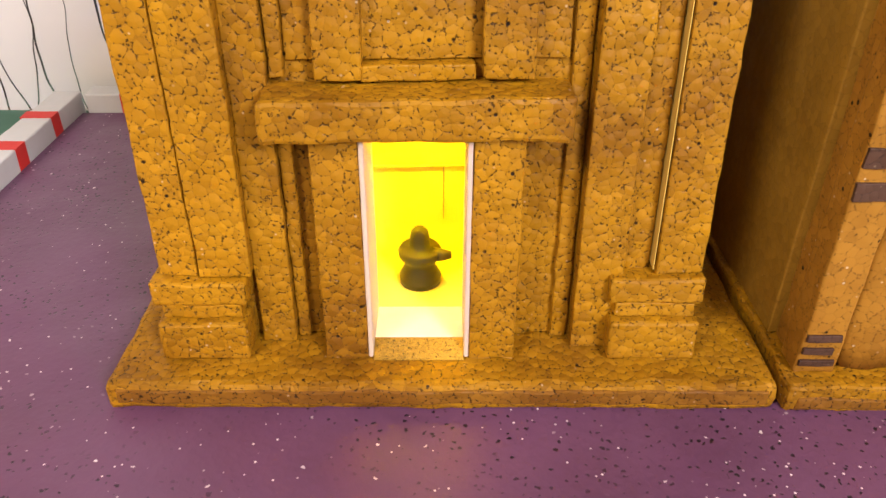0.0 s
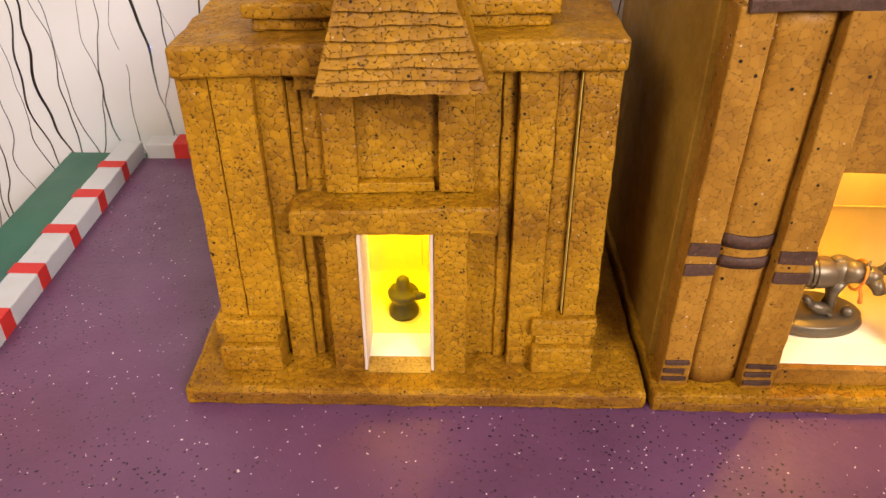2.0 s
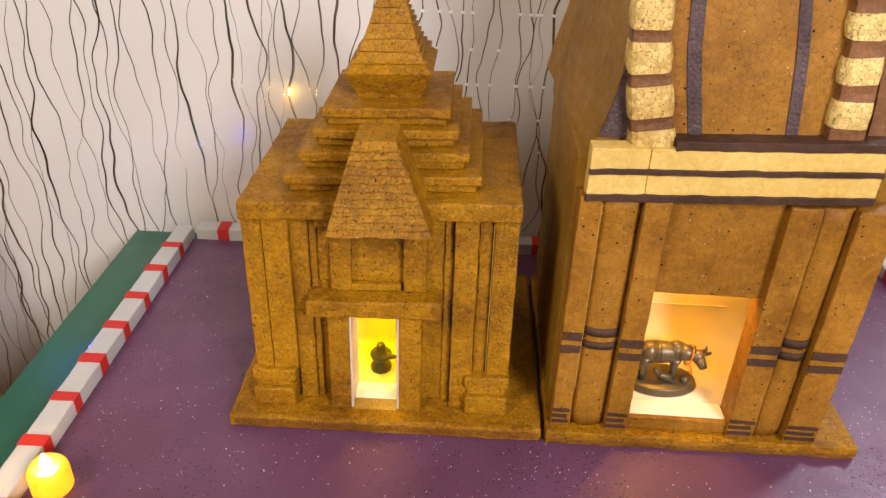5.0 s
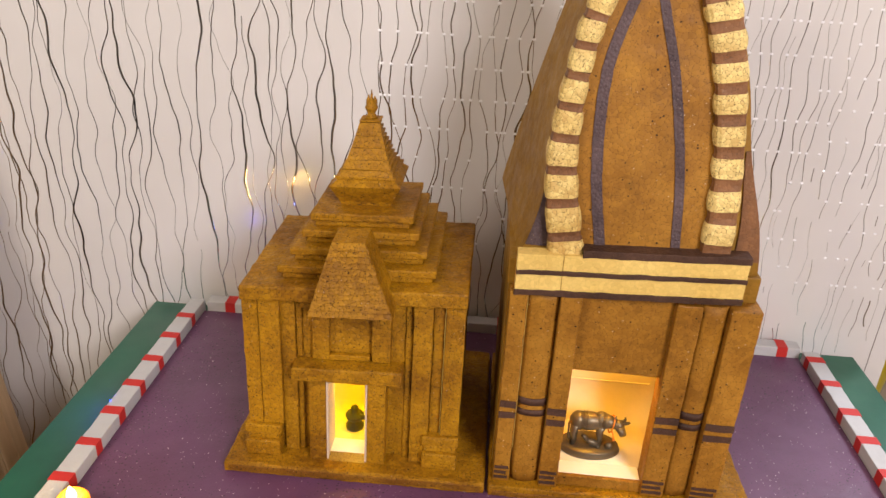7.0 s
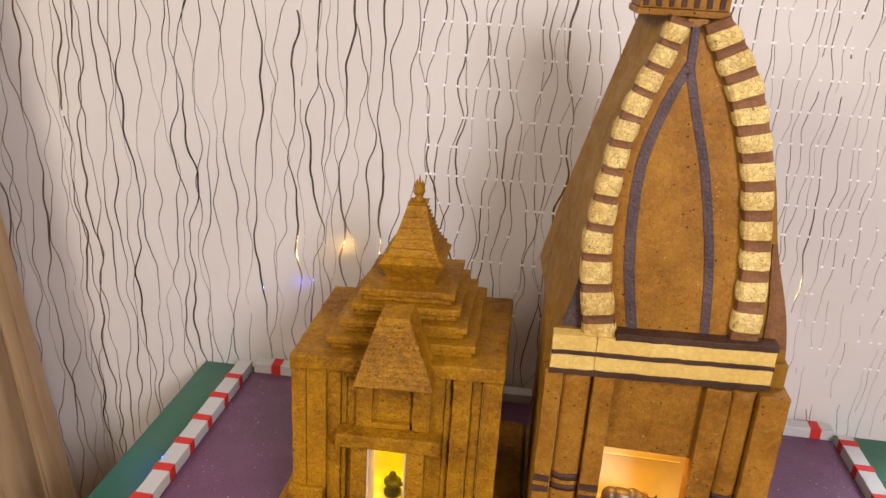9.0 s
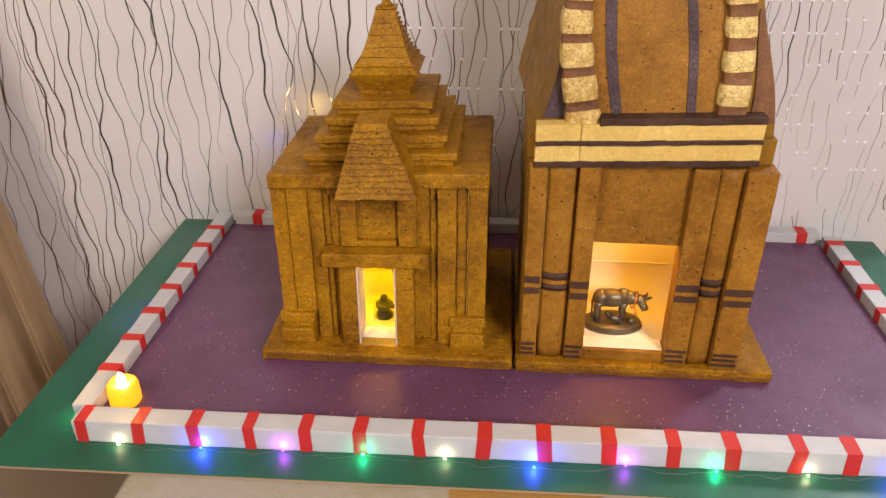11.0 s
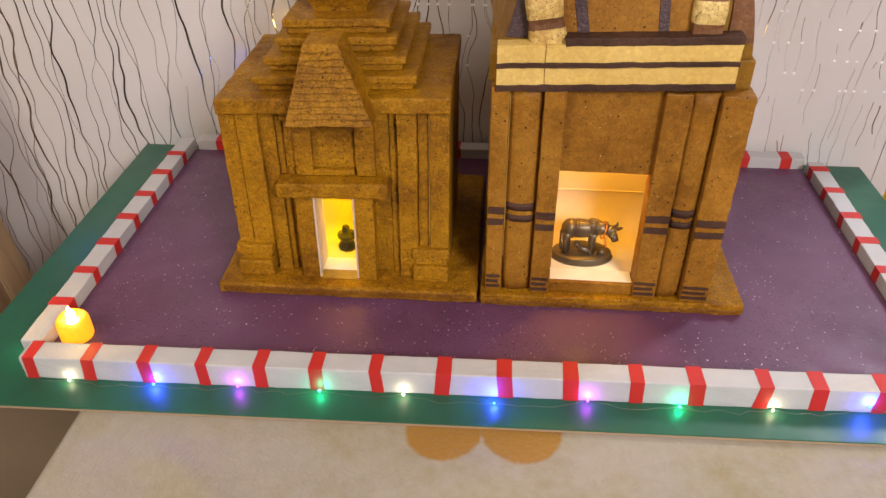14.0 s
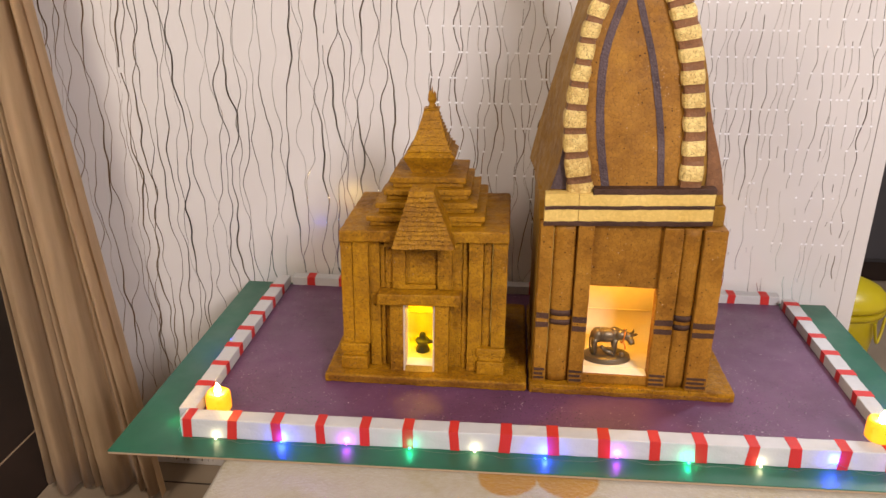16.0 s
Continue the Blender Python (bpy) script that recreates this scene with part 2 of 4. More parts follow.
def glowing(name, colour, strength):
    m = material(name, colour, 0.4)
    b = m.node_tree.nodes["Principled BSDF"]
    b.inputs["Emission Color"].default_value = (*colour, 1)
    b.inputs["Emission Strength"].default_value = strength
    return m


WAX = material("candle_wax_plastic", (0.82, 0.40, 0.02), 0.45)
_b = WAX.node_tree.nodes["Principled BSDF"]
_b.inputs["Subsurface Weight"].default_value = 0.5
_b.inputs["Subsurface Scale"].default_value = 0.01
_b.inputs["Emission Color"].default_value = (1.0, 0.40, 0.012, 1)
_b.inputs["Emission Strength"].default_value = 1.4
FLAME = glowing("flame_lamp", (1.0, 0.62, 0.16), 330.0)


# ---- shapes ----
BEND = []


def part(name, bm, mat, parent=None, label=""):
    """Links a bmesh, in world metres, as one mesh object under a thing or a part. A lean in BEND is given to it first."""
    me = bpy.data.meshes.new(name)
    for lean_by in BEND:
        for v in bm.verts:
            v.co.y += lean_by(v.co)
    at, up = Vector(), parent
    while up is not None:
        at, up = at + up.location, up.parent
    bmesh.ops.translate(bm, verts=bm.verts, vec=-at)
    bm.to_mesh(me)
    bm.free()
    me.materials.append(mat)
    ob = new(name, me)
    if parent is not None:
        ob.parent = parent
    return tagged(ob, label)


def thing(name, at, label, category, group="", kind=""):
    ob = new(name)
    ob.empty_display_size = 0.02
    ob.location = at
    return tagged(ob, label, category, group, kind)


def box(bm, lo, hi, step=0.0, amp=0.0, r=0.0008):
    """A box with softened edges; with a step, its faces are gridded and made uneven."""
    lo, hi = Vector(lo), Vector(hi)
    size = hi - lo
    cuts = [max(1, min(60, round(s / step))) if step else 1 for s in size]
    r = min(r, min(size) * 0.3)
    cache = {}

    def spread(k, axis):
        n = cuts[axis]
        s = size[axis]
        pts = [0.0, r] + [r + (s - 2 * r) * j / n for j in range(1, n)] + [s - r, s]
        return pts

    lines = [spread(0, a) for a in range(3)]

    def vert(i):
        if i not in cache:
            p = Vector([lines[a][i[a]] for a in range(3)])
            ends = [a for a in range(3) if i[a] in (0, len(lines[a]) - 1)]
            if len(ends) > 1:
                pull = r * (0.3 if len(ends) == 2 else 0.42)
                for a in ends:
                    p[a] += pull if i[a] == 0 else -pull
            p += lo
            if amp:
                p += noise.noise_vector(p * 70) * amp + noise.noise_vector(p * 260) * amp * 0.5
            cache[i] = bm.verts.new(p)
        return cache[i]

    for a in range(3):
        b, c = (a + 1) % 3, (a + 2) % 3
        for end in (0, len(lines[a]) - 1):
            for i in range(len(lines[b]) - 1):
                for j in range(len(lines[c]) - 1):
                    quad = []
                    for di, dj in ((0, 0), (1, 0), (1, 1), (0, 1)):
                        k = [0, 0, 0]
                        k[a], k[b], k[c] = end, i + di, j + dj
                        quad.append(vert(tuple(k)))
                    if end == 0:
                        quad.reverse()
                    bm.faces.new(quad)
    return bm


def boxes(*spans, step=0.0, amp=0.0, r=0.0008):
    bm = bmesh.new()
    for x0, x1, y0, y1, z0, z1 in spans:
        box(bm, (x0, y0, z0), (x1, y1, z1), step, amp, r)
    return bm


def loft(rings, closed=True):
    """A solid through rings of points, all of one count, with end caps."""
    bm = bmesh.new()
    vs = [[bm.verts.new(p) for p in ring] for ring in rings]
    n = len(vs[0])
    for a, b in zip(vs, vs[1:]):
        for i in range(n):
            bm.faces.new((a[i], a[(i + 1) % n], b[(i + 1) % n], b[i]))
    if closed:
        bm.faces.new(list(reversed(vs[0])))
        bm.faces.new(vs[-1])
    bmesh.ops.recalc_face_normals(bm, faces=bm.faces)
    return bm


def turned(profile, at, n=28, squash=1.0):
    """A lathe-turned solid from (radius, height) pairs."""
    rings = [[(at[0] + r * math.cos(k * math.tau / n), at[1] + squash * r * math.sin(k * math.tau / n), at[2] + z) for k in range(n)] for r, z in profile]
    bm = loft(rings)
    for f in bm.faces:
        f.smooth = len(f.verts) == 4
    return bm


def swept_card(x0, x1, y0, y1, z0, z1, r, thick=0.002):
    """One sheet of card: floor, a quarter-round sweep and an upright back."""
    line = [(y0, z0, 0, -1)] + [(y1 - r + r * math.sin(k * math.pi / 16), z0 + r - r * math.cos(k * math.pi / 16), math.sin(k * math.pi / 16), -math.cos(k * math.pi / 16)) for k in range(9)] + [(y1, z1, 1, 0)]
    outline = [(y, z) for y, z, _, _ in line] + [(y + thick * a, z + thick * b) for y, z, a, b in reversed(line)]
    bm = loft([[(x, y, z) for y, z in outline] for x in (x0, x1)])
    for f in bm.faces:
        f.smooth = len(f.verts) == 4 and abs(f.normal.x) < 0.5
    return bm


def blob(bm, at, size, turn=0.0, rings=10, segs=14):
    m = Matrix.Translation(at) @ Matrix.Rotation(turn, 4, "Y") @ Matrix.Diagonal((*size, 1))
    bmesh.ops.create_uvsphere(bm, u_segments=segs, v_segments=rings, radius=1, matrix=m)


def rod(bm, points, radii, n=8):
    """A tapering tube along points."""
    pts = [Vector(p) for p in points]
    rings = []
    for i, p in enumerate(pts):
        d = (pts[min(i + 1, len(pts) - 1)] - pts[max(i - 1, 0)]).normalized()
        u = d.cross(Vector((0.31, 0.2, 0.93))).normalized()
        v = d.cross(u)
        r = radii[i] if isinstance(radii, (list, tuple)) else radii
        rings.append([bm.verts.new(p + (u * math.cos(k * math.tau / n) + v * math.sin(k * math.tau / n)) * r) for k in range(n)])
    for a, b in zip(rings, rings[1:]):
        for k in range(n):
            bm.faces.new((a[k], a[(k + 1) % n], b[(k + 1) % n], b[k])).smooth = True
    bm.faces.new(list(reversed(rings[0])))
    bm.faces.new(rings[-1])


def curve(z, knots):
    """A smooth curve through (z, x) knots."""
    for i in range(len(knots) - 1):
        if z <= knots[i + 1][0] or i == len(knots) - 2:
            (z0, a), (z1, b) = knots[i], knots[i + 1]
            m0 = (b - knots[i - 1][1]) / (z1 - knots[i - 1][0]) if i else (b - a) / (z1 - z0)
            m1 = (knots[i + 2][1] - a) / (knots[i + 2][0] - z0) if i + 2 < len(knots) else (b - a) / (z1 - z0)
            s, h = (z - z0) / (z1 - z0), z1 - z0
            if s < 0 or s > 1:
                return a + (b - a) * s
            return (2 * s**3 - 3 * s**2 + 1) * a + (s**3 - 2 * s**2 + s) * h * m0 + (3 * s**2 - 2 * s**3) * b + (s**3 - s**2) * h * m1


# ---- the room ----
FLOOR_Z, CEIL_Z, WALL_Y = -0.47, 2.0, 0.383
tagged(part("floor", boxes((-0.70, 2.4, -2.6, 2.6, FLOOR_Z - 0.1, FLOOR_Z), r=0.0), TILE), "beige stone floor under the table", "floor", kind="structure")
tagged(part("floor_dark", boxes((-2.4, -0.702, -2.6, 2.6, FLOOR_Z - 0.1, FLOOR_Z + 0.001), r=0.0), GRANITE), "dark polished granite floor beyond the curtain", "floor", kind="structure")
joint = boxes((-0.846, -0.842, -2.6, 2.6, FLOOR_Z + 0.001, FLOOR_Z + 0.0025), r=0.0)
tagged(part("trim_1", joint, EDGE), "pale joint between dark granite slabs", "floor joint", kind="structure")
tagged(part("trim_2", boxes((-0.70, 2.4, 0.318, 0.321, FLOOR_Z, FLOOR_Z + 0.0012), r=0.0), GRANITE), "thin dark joint in the beige floor", "floor joint", kind="structure")
tagged(part("ceiling", boxes((-2.4, 2.4, -2.6, 2.6, CEIL_Z, CEIL_Z + 0.1), r=0.0), PLASTER), "plain pale plaster ceiling", "ceiling", kind="structure")
for nm, s in (("wall_south", (-2.4, 2.4, -2.7, -2.6)), ("wall_north", (-2.4, 2.4, 2.6, 2.7)), ("wall_west", (-2.5, -2.4, -2.7, 2.7)), ("wall_east", (2.4, 2.5, -2.7, 2.7))):
    tagged(part(nm, boxes((*s, FLOOR_Z - 0.1, CEIL_Z + 0.1), r=0.0), PLASTER), "plain plastered room wall in pale paint", "wall", kind="structure")
papered = tagged(part("wall_papered", boxes((-0.66, 0.912, WALL_Y, WALL_Y + 0.11, FLOOR_Z, CEIL_Z), r=0.002), PAPER), "glossy pearl wallpaper with wavy grey lines", "wall", kind="structure")


ROW_STEP, ROW_A, ROW_B, SEAM_X = 0.0438, 0.0378, 0.0130, 0.735


def wavy_lines():
    """The printed lines of the wallpaper: thin raised ribbons that wander as they rise, swell and thin out."""
    rng, spark = random.Random(5), random.Random(8)
    y = WALL_Y - 0.0007
    x = -0.655
    while x < 0.885:
        bm = bmesh.new()
        faint = x > 0.56
        ph = [rng.uniform(0, 6.28) for _ in range(5)]
        am = [rng.uniform(0.003, 0.010) * (0.5 if faint else 1.0), rng.uniform(0.0025, 0.0055) * (0.6 if faint else 1.0), rng.uniform(0.0010, 0.0024), rng.uniform(0.0002, 0.0006)]
        wl = [rng.uniform(0.28, 0.45), rng.uniform(0.11, 0.17), rng.uniform(0.060, 0.085), rng.uniform(0.028, 0.04)]
        wide = rng.choice((0.0005, 0.0006, 0.0007, 0.0007, 0.0008, 0.0010, 0.0014)) * (0.6 if faint else 1.0)
        dots = bmesh.new()
        z, gap, prev = -0.46, 0.0, None
        while z < 0.92:
            # the strokes break off at random, most often past x 0.56 and below z 0.24
            broken = 0.06 if faint and z < 0.24 else 0.012 if faint else 0.0012
            dx = sum(a * math.sin(z / w * 6.283 + p + 0.6 * math.sin(z * 9 + p)) for a, w, p in zip(am, wl, ph))
            w = wide * (0.85 + 0.35 * math.sin(z * 21 + ph[4]))
            if gap <= 0 and rng.random() < broken:
                gap = rng.uniform(0.02, 0.06) if faint else rng.uniform(0.004, 0.012)
            if gap > 0:
                gap -= 0.005
                prev = None
            else:
                row = [bm.verts.new((x + dx + w * u, y + 0.0006 - w * h, z)) for u, h in ((-1, 0), (-0.6, 0.058), (0, 0.08), (0.6, 0.058), (1, 0))]
                if prev:
                    for a in range(4):
                        bm.faces.new((prev[a], prev[a + 1], row[a + 1], row[a])).smooth = True
                prev = row
            # embossed silver-white dashes in level rows, out of step from one strip of paper to the next
            row_gap = (z - (ROW_A if x < SEAM_X else ROW_B)) % ROW_STEP
            if x > 0.10 and z > 0.10 and row_gap < 0.005 and spark.random() < (0.9 if z > 0.3 else 0.6):
                blob(dots, (x + dx, y + 0.0003, z - row_gap + 0.005), (0.0027, 0.0010, 0.0019), 0, 5, 8)
            z += 0.005
        line = part("printed_line", bm, LINE, papered)
        if dots.verts:
            part("silver_dashes", dots, SPARK, line, "silver-white embossed dashes")
        else:
            dots.free()
        x += rng.uniform(0.009, 0.025) if not faint else rng.uniform(0.008, 0.020)


wavy_lines()
tagged(part("trim_3", boxes((0.884, 0.8848, WALL_Y - 0.0008, WALL_Y, FLOOR_Z, CEIL_Z), r=0.0), LINE), "thin dark seam near the wallpaper edge", "wall seam", kind="structure")

# ---- the table with its blanket ----
table = thing("table", (0.35, -0.15, FLOOR_Z), "low table hidden under a cream fleece blanket", "table")
part("tabletop", boxes((-0.070, 0.82, -0.59, 0.33, -0.075, -0.036), r=0.004), EDGE, table)
for lx in (-0.03, 0.74):
    for ly in (-0.55, 0.26):
        part("leg", boxes((lx, lx + 0.045, ly, ly + 0.045, FLOOR_Z, -0.076), r=0.002), EDGE, table)


def blanket():
    bm = bmesh.new()
    nx, ny = 130, 120
    cols = []
    for i in range(nx + 1):
        s = -0.38 + i * 1.175 / nx
        cols.append(s)
    grid = []
    for j in range(ny + 1):
        v = -0.98 + j * 1.30 / ny
        row = []
        for s in cols:
            x, z = s, -0.0185
            if s < -0.085:
                d = -0.085 - s
                x, z = -0.085 - min(d, 0.012) - 0.03 * min(1, d / 0.3), -0.0185 - max(0.0, d - 0.008)
            y, yz = v, 0.0
            if v < -0.61:
                d = -0.61 - v
                y, yz = -0.61 - min(d, 0.012), -max(0.0, d - 0.008)
            p = Vector((x, y, z + yz))
            fold = noise.noise(Vector((s * 7, v * 5, 3.3))) * 0.007 + noise.noise(Vector((s * 22, v * 16, 1.3))) * 0.0022
            ridge = (s - 0.02) * 0.62 + (v + 0.235) * 0.78
            fold += 0.009 * math.exp(-((ridge / 0.016) ** 2)) * math.exp(-(((s - 0.07) / 0.09) ** 2)) - 0.006 * math.exp(-(((ridge + 0.03) / 0.022) ** 2)) * math.exp(-(((s - 0.04) / 0.07) ** 2))
            ease = min(1.0, max(0.0, (-0.185 - v) / 0.06))
            fold = fold * ease - 0.0006
            if z + yz < -0.03:
                wave = 0.008 * math.sin(v * 34 + 1.5 * math.sin(v * 11)) * min(1, (-0.03 - z - yz) / 0.1)
                p += Vector((wave if z < -0.03 else 0, wave if yz < -0.01 else 0, 0))
            else:
                p.z += fold
            row.append(bm.verts.new(p))
        grid.append(row)
    for j in range(ny):
        for i in range(nx):
            bm.faces.new((grid[j][i], grid[j][i + 1], grid[j + 1][i + 1], grid[j + 1][i])).smooth = True
    return bm


cloth = tagged(part("blanket", blanket(), FLEECE), "cream fleece blanket with golden spots, spread over the table", "blanket")
thick = cloth.modifiers.new("thickness", "SOLIDIFY")
thick.thickness, thick.offset = 0.004, -1.0

# edge of a small pad with a gathered trim
LILAC = weave("lilac_cotton", (0.46, 0.42, 0.47), (0.52, 0.48, 0.53))
SATIN = weave("silver_satin", (0.42, 0.40, 0.33), (0.55, 0.53, 0.46))
pad = thing("cushion_pad", (0.136, -0.318, -0.018), "flat lilac cotton pad with a gathered silver trim", "cushion")
part("cover", turned([(0.030, 0.0), (0.036, 0.003), (0.035, 0.007), (0.026, 0.0105), (0.0005, 0.012)], (0.136, -0.318, -0.0185), 40), LILAC, pad)
bm = bmesh.new()
loops = []
for k in range(121):
    a = math.radians(95 + k * 0.9)
    f = 0.0030 * math.sin(k * 0.95)
    c, sn = math.cos(a), math.sin(a)
    loops.append([bm.verts.new((0.136 + r * c, -0.318 + r * sn, -0.0182 + h)) for r, h in ((0.035, 0.006), (0.039, 0.0085 + f), (0.044, 0.0060 - f * 0.7), (0.047, 0.0005))])
for p, q in zip(loops, loops[1:]):
    for i in range(3):
        bm.faces.new((p[i], p[i + 1], q[i + 1], q[i])).smooth = True
bmesh.ops.solidify(bm, geom=bm.faces[:], thickness=0.0008)
part("gathered_trim", bm, SATIN, pad, "gathered silver satin trim")

# ---- the board ----
def skew(x):
    return -0.006 + 0.0145 * (x + 0.16) / 0.92


# the lit edge does not run quite square to the rest
BEND.append(lambda p: skew(p.x) if p.y < -0.1 else 0.0)
board = thing("display_board", (0.308, 0.1, -0.017), "flat green painted board on the blanket", "board")
part("painted_face", boxes((-0.250, 0.858, -0.174, 0.3785, -0.0145, -0.013), r=0.0004), GREEN, board)
part("core", boxes((-0.2495, 0.8575, -0.1735, 0.3780, -0.0178, -0.0146), r=0.0004), EDGE, board, "raw brown board edge")
tagged(part("foam_sheet", boxes((-0.1545, 0.7595, -0.1105, 0.3415, -0.0128, 0.0), step=0.03, amp=0.0003), PLUM), "plum-painted foam sheet flecked white and black", "foam sheet")


def kerb(lo, hi, axis, stops, label):
    """A white foam bar with red tape bands laid over its top and long sides."""
    ob = part("kerb_bar", boxes((lo[0], hi[0], lo[1], hi[1], -0.0128, 0.0155), step=0.006, amp=0.0006, r=0.0012), WHITE)
    tagged(ob, label, "kerb bar", "striped kerb round the board")
    e = 0.0006
    rng = random.Random(round(lo[0] * 1000 + lo[1] * 77))
    for s in stops:
        bm = bmesh.new()
        h = 0.0068 + rng.uniform(-0.0008, 0.0008)
        skew = rng.uniform(-0.0012, 0.0012)
        o, c = (1, 0) if axis == 0 else (0, 1)
        a0, a1 = lo[o] - e, hi[o] + e
        ring = []
        for p in ((a0, -0.0126), (a0, 0.0155 + e), (a1, 0.0155 + e), (a1, -0.0126)):
            pair = []
            for side in (-h, h):
                v = [0, 0, p[1]]
                v[o], v[c] = p[0], s + side + skew * (1 if p[1] > 0 else -1) + rng.uniform(-0.0004, 0.0004)
                pair.append(bm.verts.new(v))
            ring.append(pair)
        for p, q in zip(ring, ring[1:]):
            bm.faces.new((p[0], p[1], q[1], q[0]))
        bmesh.ops.recalc_face_normals(bm, faces=bm.faces)
        bmesh.ops.solidify(bm, geom=bm.faces[:], thickness=0.0005)
        part("red_band", bm, RED, ob)
    return ob


kerb((-0.166, -0.1355), (0.764, -0.111), 0, (-0.157, -0.096, -0.036, 0.023, 0.082, 0.139, 0.200, 0.266, 0.328, 0.393, 0.457, 0.515, 0.579, 0.632, 0.692, 0.749), "white foam kerb bar with red bands, along the lit edge")
kerb((-0.178, -0.1105), (-0.155, 0.350), 1, [-0.051 + 0.0582 * k for k in range(7)], "white foam kerb bar with red bands beside a candle")
kerb((0.760, -0.1105), (0.783, 0.336), 1, (-0.045, 0.014, 0.075, 0.134, 0.191, 0.257, 0.315), "white foam kerb bar with red bands on the open side")
kerb((-0.150, 0.342), (0.760, 0.364), 0, [-0.113 + 0.0605 * k for k in range(15)], "white foam kerb bar with red bands along the wall")

BEND.clear()


# ---- the small ochre temple ----
def ochre_temple():
    t = thing("model_temple", (0.146, 0.13, 0.0), "small ochre foam model temple with a stepped pyramid roof", "model temple", "model temples")
    a = 0.0007
    part("base_plate", boxes((-0.003, 0.2945, -0.004, 0.268, 0.0, 0.0145), step=0.008, amp=0.0012, r=0.003), OCHRE, t)
    part("painted_edge", boxes((0.002, 0.290, -0.0048, -0.001, 0.0040, 0.0118), step=0.006, amp=0.0011, r=0.001), EARTH, t, "red-brown brushed edge")
    g, top = 0.0148, 0.2135
    part("front_wall", boxes((0.026, 0.112, 0.032, 0.046, g, top), (0.158, 0.260, 0.032, 0.046, g, top), (0.1125, 0.1575, 0.032, 0.046, 0.1195, top), step=0.008, amp=a), OCHRE, t)
    part("side_wall", boxes((0.026, 0.040, 0.0465, 0.194, g, top), step=0.012, amp=a), OCHRE, t)
    part("side_wall", boxes((0.246, 0.260, 0.0465, 0.194, g, top), step=0.012, amp=a), CARD, t)
    part("back_wall", boxes((0.026, 0.260, 0.1945, 0.206, g, top), step=0.012, amp=a), OCHRE, t)
    part("roof_slab", boxes((0.022, 0.262, 0.0155, 0.209, 0.214, 0.2310), step=0.008, amp=0.0008, r=0.002), OCHRE, t)
    # upright strips of the front, from the outside inwards
    for x0, x1, y, z0, z1 in (
        (0.0220, 0.0385, 0.0215, 0.0545, top), (0.0395, 0.0620, 0.0200, 0.0545, top), (0.0620, 0.0775, 0.0255, g, top),
        (0.0780, 0.0840, 0.0290, g, 0.121), (0.0780, 0.0840, 0.0275, 0.141, 0.208),
        (0.0960, 0.1145, 0.0235, 0.1410, 0.2040), (0.1610, 0.1815, 0.0225, 0.1410, 0.2040),
        (0.0930, 0.1122, 0.0135, g, 0.1212), (0.1580, 0.1785, 0.0135, g, 0.1212),
        (0.1970, 0.2045, 0.0290, g, top), (0.2055, 0.2265, 0.0210, g, top), (0.2270, 0.2385, 0.0265, g, top), (0.2400, 0.2610, 0.0200, 0.0545, top),
    ):
        part("pilaster", boxes((x0, x1, y, 0.0325, z0, z1), step=0.006, amp=a), OCHRE, t)
    part("lintel", boxes((0.0755, 0.1965, 0.0075, 0.0325, 0.1215, 0.1390), step=0.006, amp=0.0009, r=0.002), OCHRE, t)
    part("niche_head", boxes((0.0840, 0.1960, 0.0215, 0.0325, 0.2045, top), step=0.006, amp=a), OCHRE, t)
    # Pale strip in place of light leaking through this gap.
    part("light_leak_strip", boxes((0.2390, 0.2394, 0.0215, 0.0300, 0.056, 0.212), r=0.0001), LEAK, t, "pale strip painted as light leaking through a gap")
    part("niche_back", boxes((0.0842, 0.1958, 0.0300, 0.0318, 0.1470, 0.2043), step=0.006, amp=a), OCHRE, t)
    part("niche_sill", boxes((0.1138, 0.1582, 0.0250, 0.0325, 0.1400, 0.1465), step=0.006, amp=a), OCHRE, t)
    for x0, x1 in ((0.0180, 0.0600), (0.2200, 0.2620)):
        part("pilaster_foot", boxes((x0 + 0.001, x1 - 0.001, 0.0125, 0.0320, g, 0.0345), step=0.006, amp=a, r=0.0015), OCHRE, t)
        part("pilaster_cap", boxes((x0, x1, 0.0155, 0.0320, 0.0420, 0.0542), step=0.006, amp=a, r=0.0015), OCHRE, t)
        part("pilaster_neck", boxes((x0 + 0.003, x1 - 0.003, 0.0170, 0.0320, 0.0347, 0.0418), step=0.006, amp=a), OCHRE, t)
    # door reveal, lining of the lit cell and gilt threshold
    for x in (0.1123, 0.1556):
        part("door_reveal", boxes((x, x + 0.0022, 0.0138, 0.0500, g, 0.1205)), REVEAL, t, "pinkish white card door reveal")
    part("threshold", loft([[(0.1146, 0.0120, g), (0.1555, 0.0120, g), (0.1555, 0.0120, g + 0.001), (0.1146, 0.0120, g + 0.001)], [(0.1146, 0.0225, g), (0.1555, 0.0225, g), (0.1555, 0.0225, 0.0195), (0.1146, 0.0225, 0.0195)]]), GILT, t, "gold glitter threshold")
    part("cell_step", boxes((0.1146, 0.1555, 0.0227, 0.0463, 0.0150, 0.0195), r=0.0003), LINING, t, "white card lining lit yellow")
    # Lining and lip carry the lamp's yellow in their base colour.
    part("cell_lining", swept_card(0.085, 0.200, 0.0465, 0.104, 0.0195, 0.190, 0.014), GLOW_YELLOW, t, "curved card lining with the lamp's yellow glow in its colour")
    part("card_lip", boxes((0.094, 0.190, 0.1026, 0.1040, 0.0665, 0.0675), r=0.0002), GLOW_YELLOW, t)
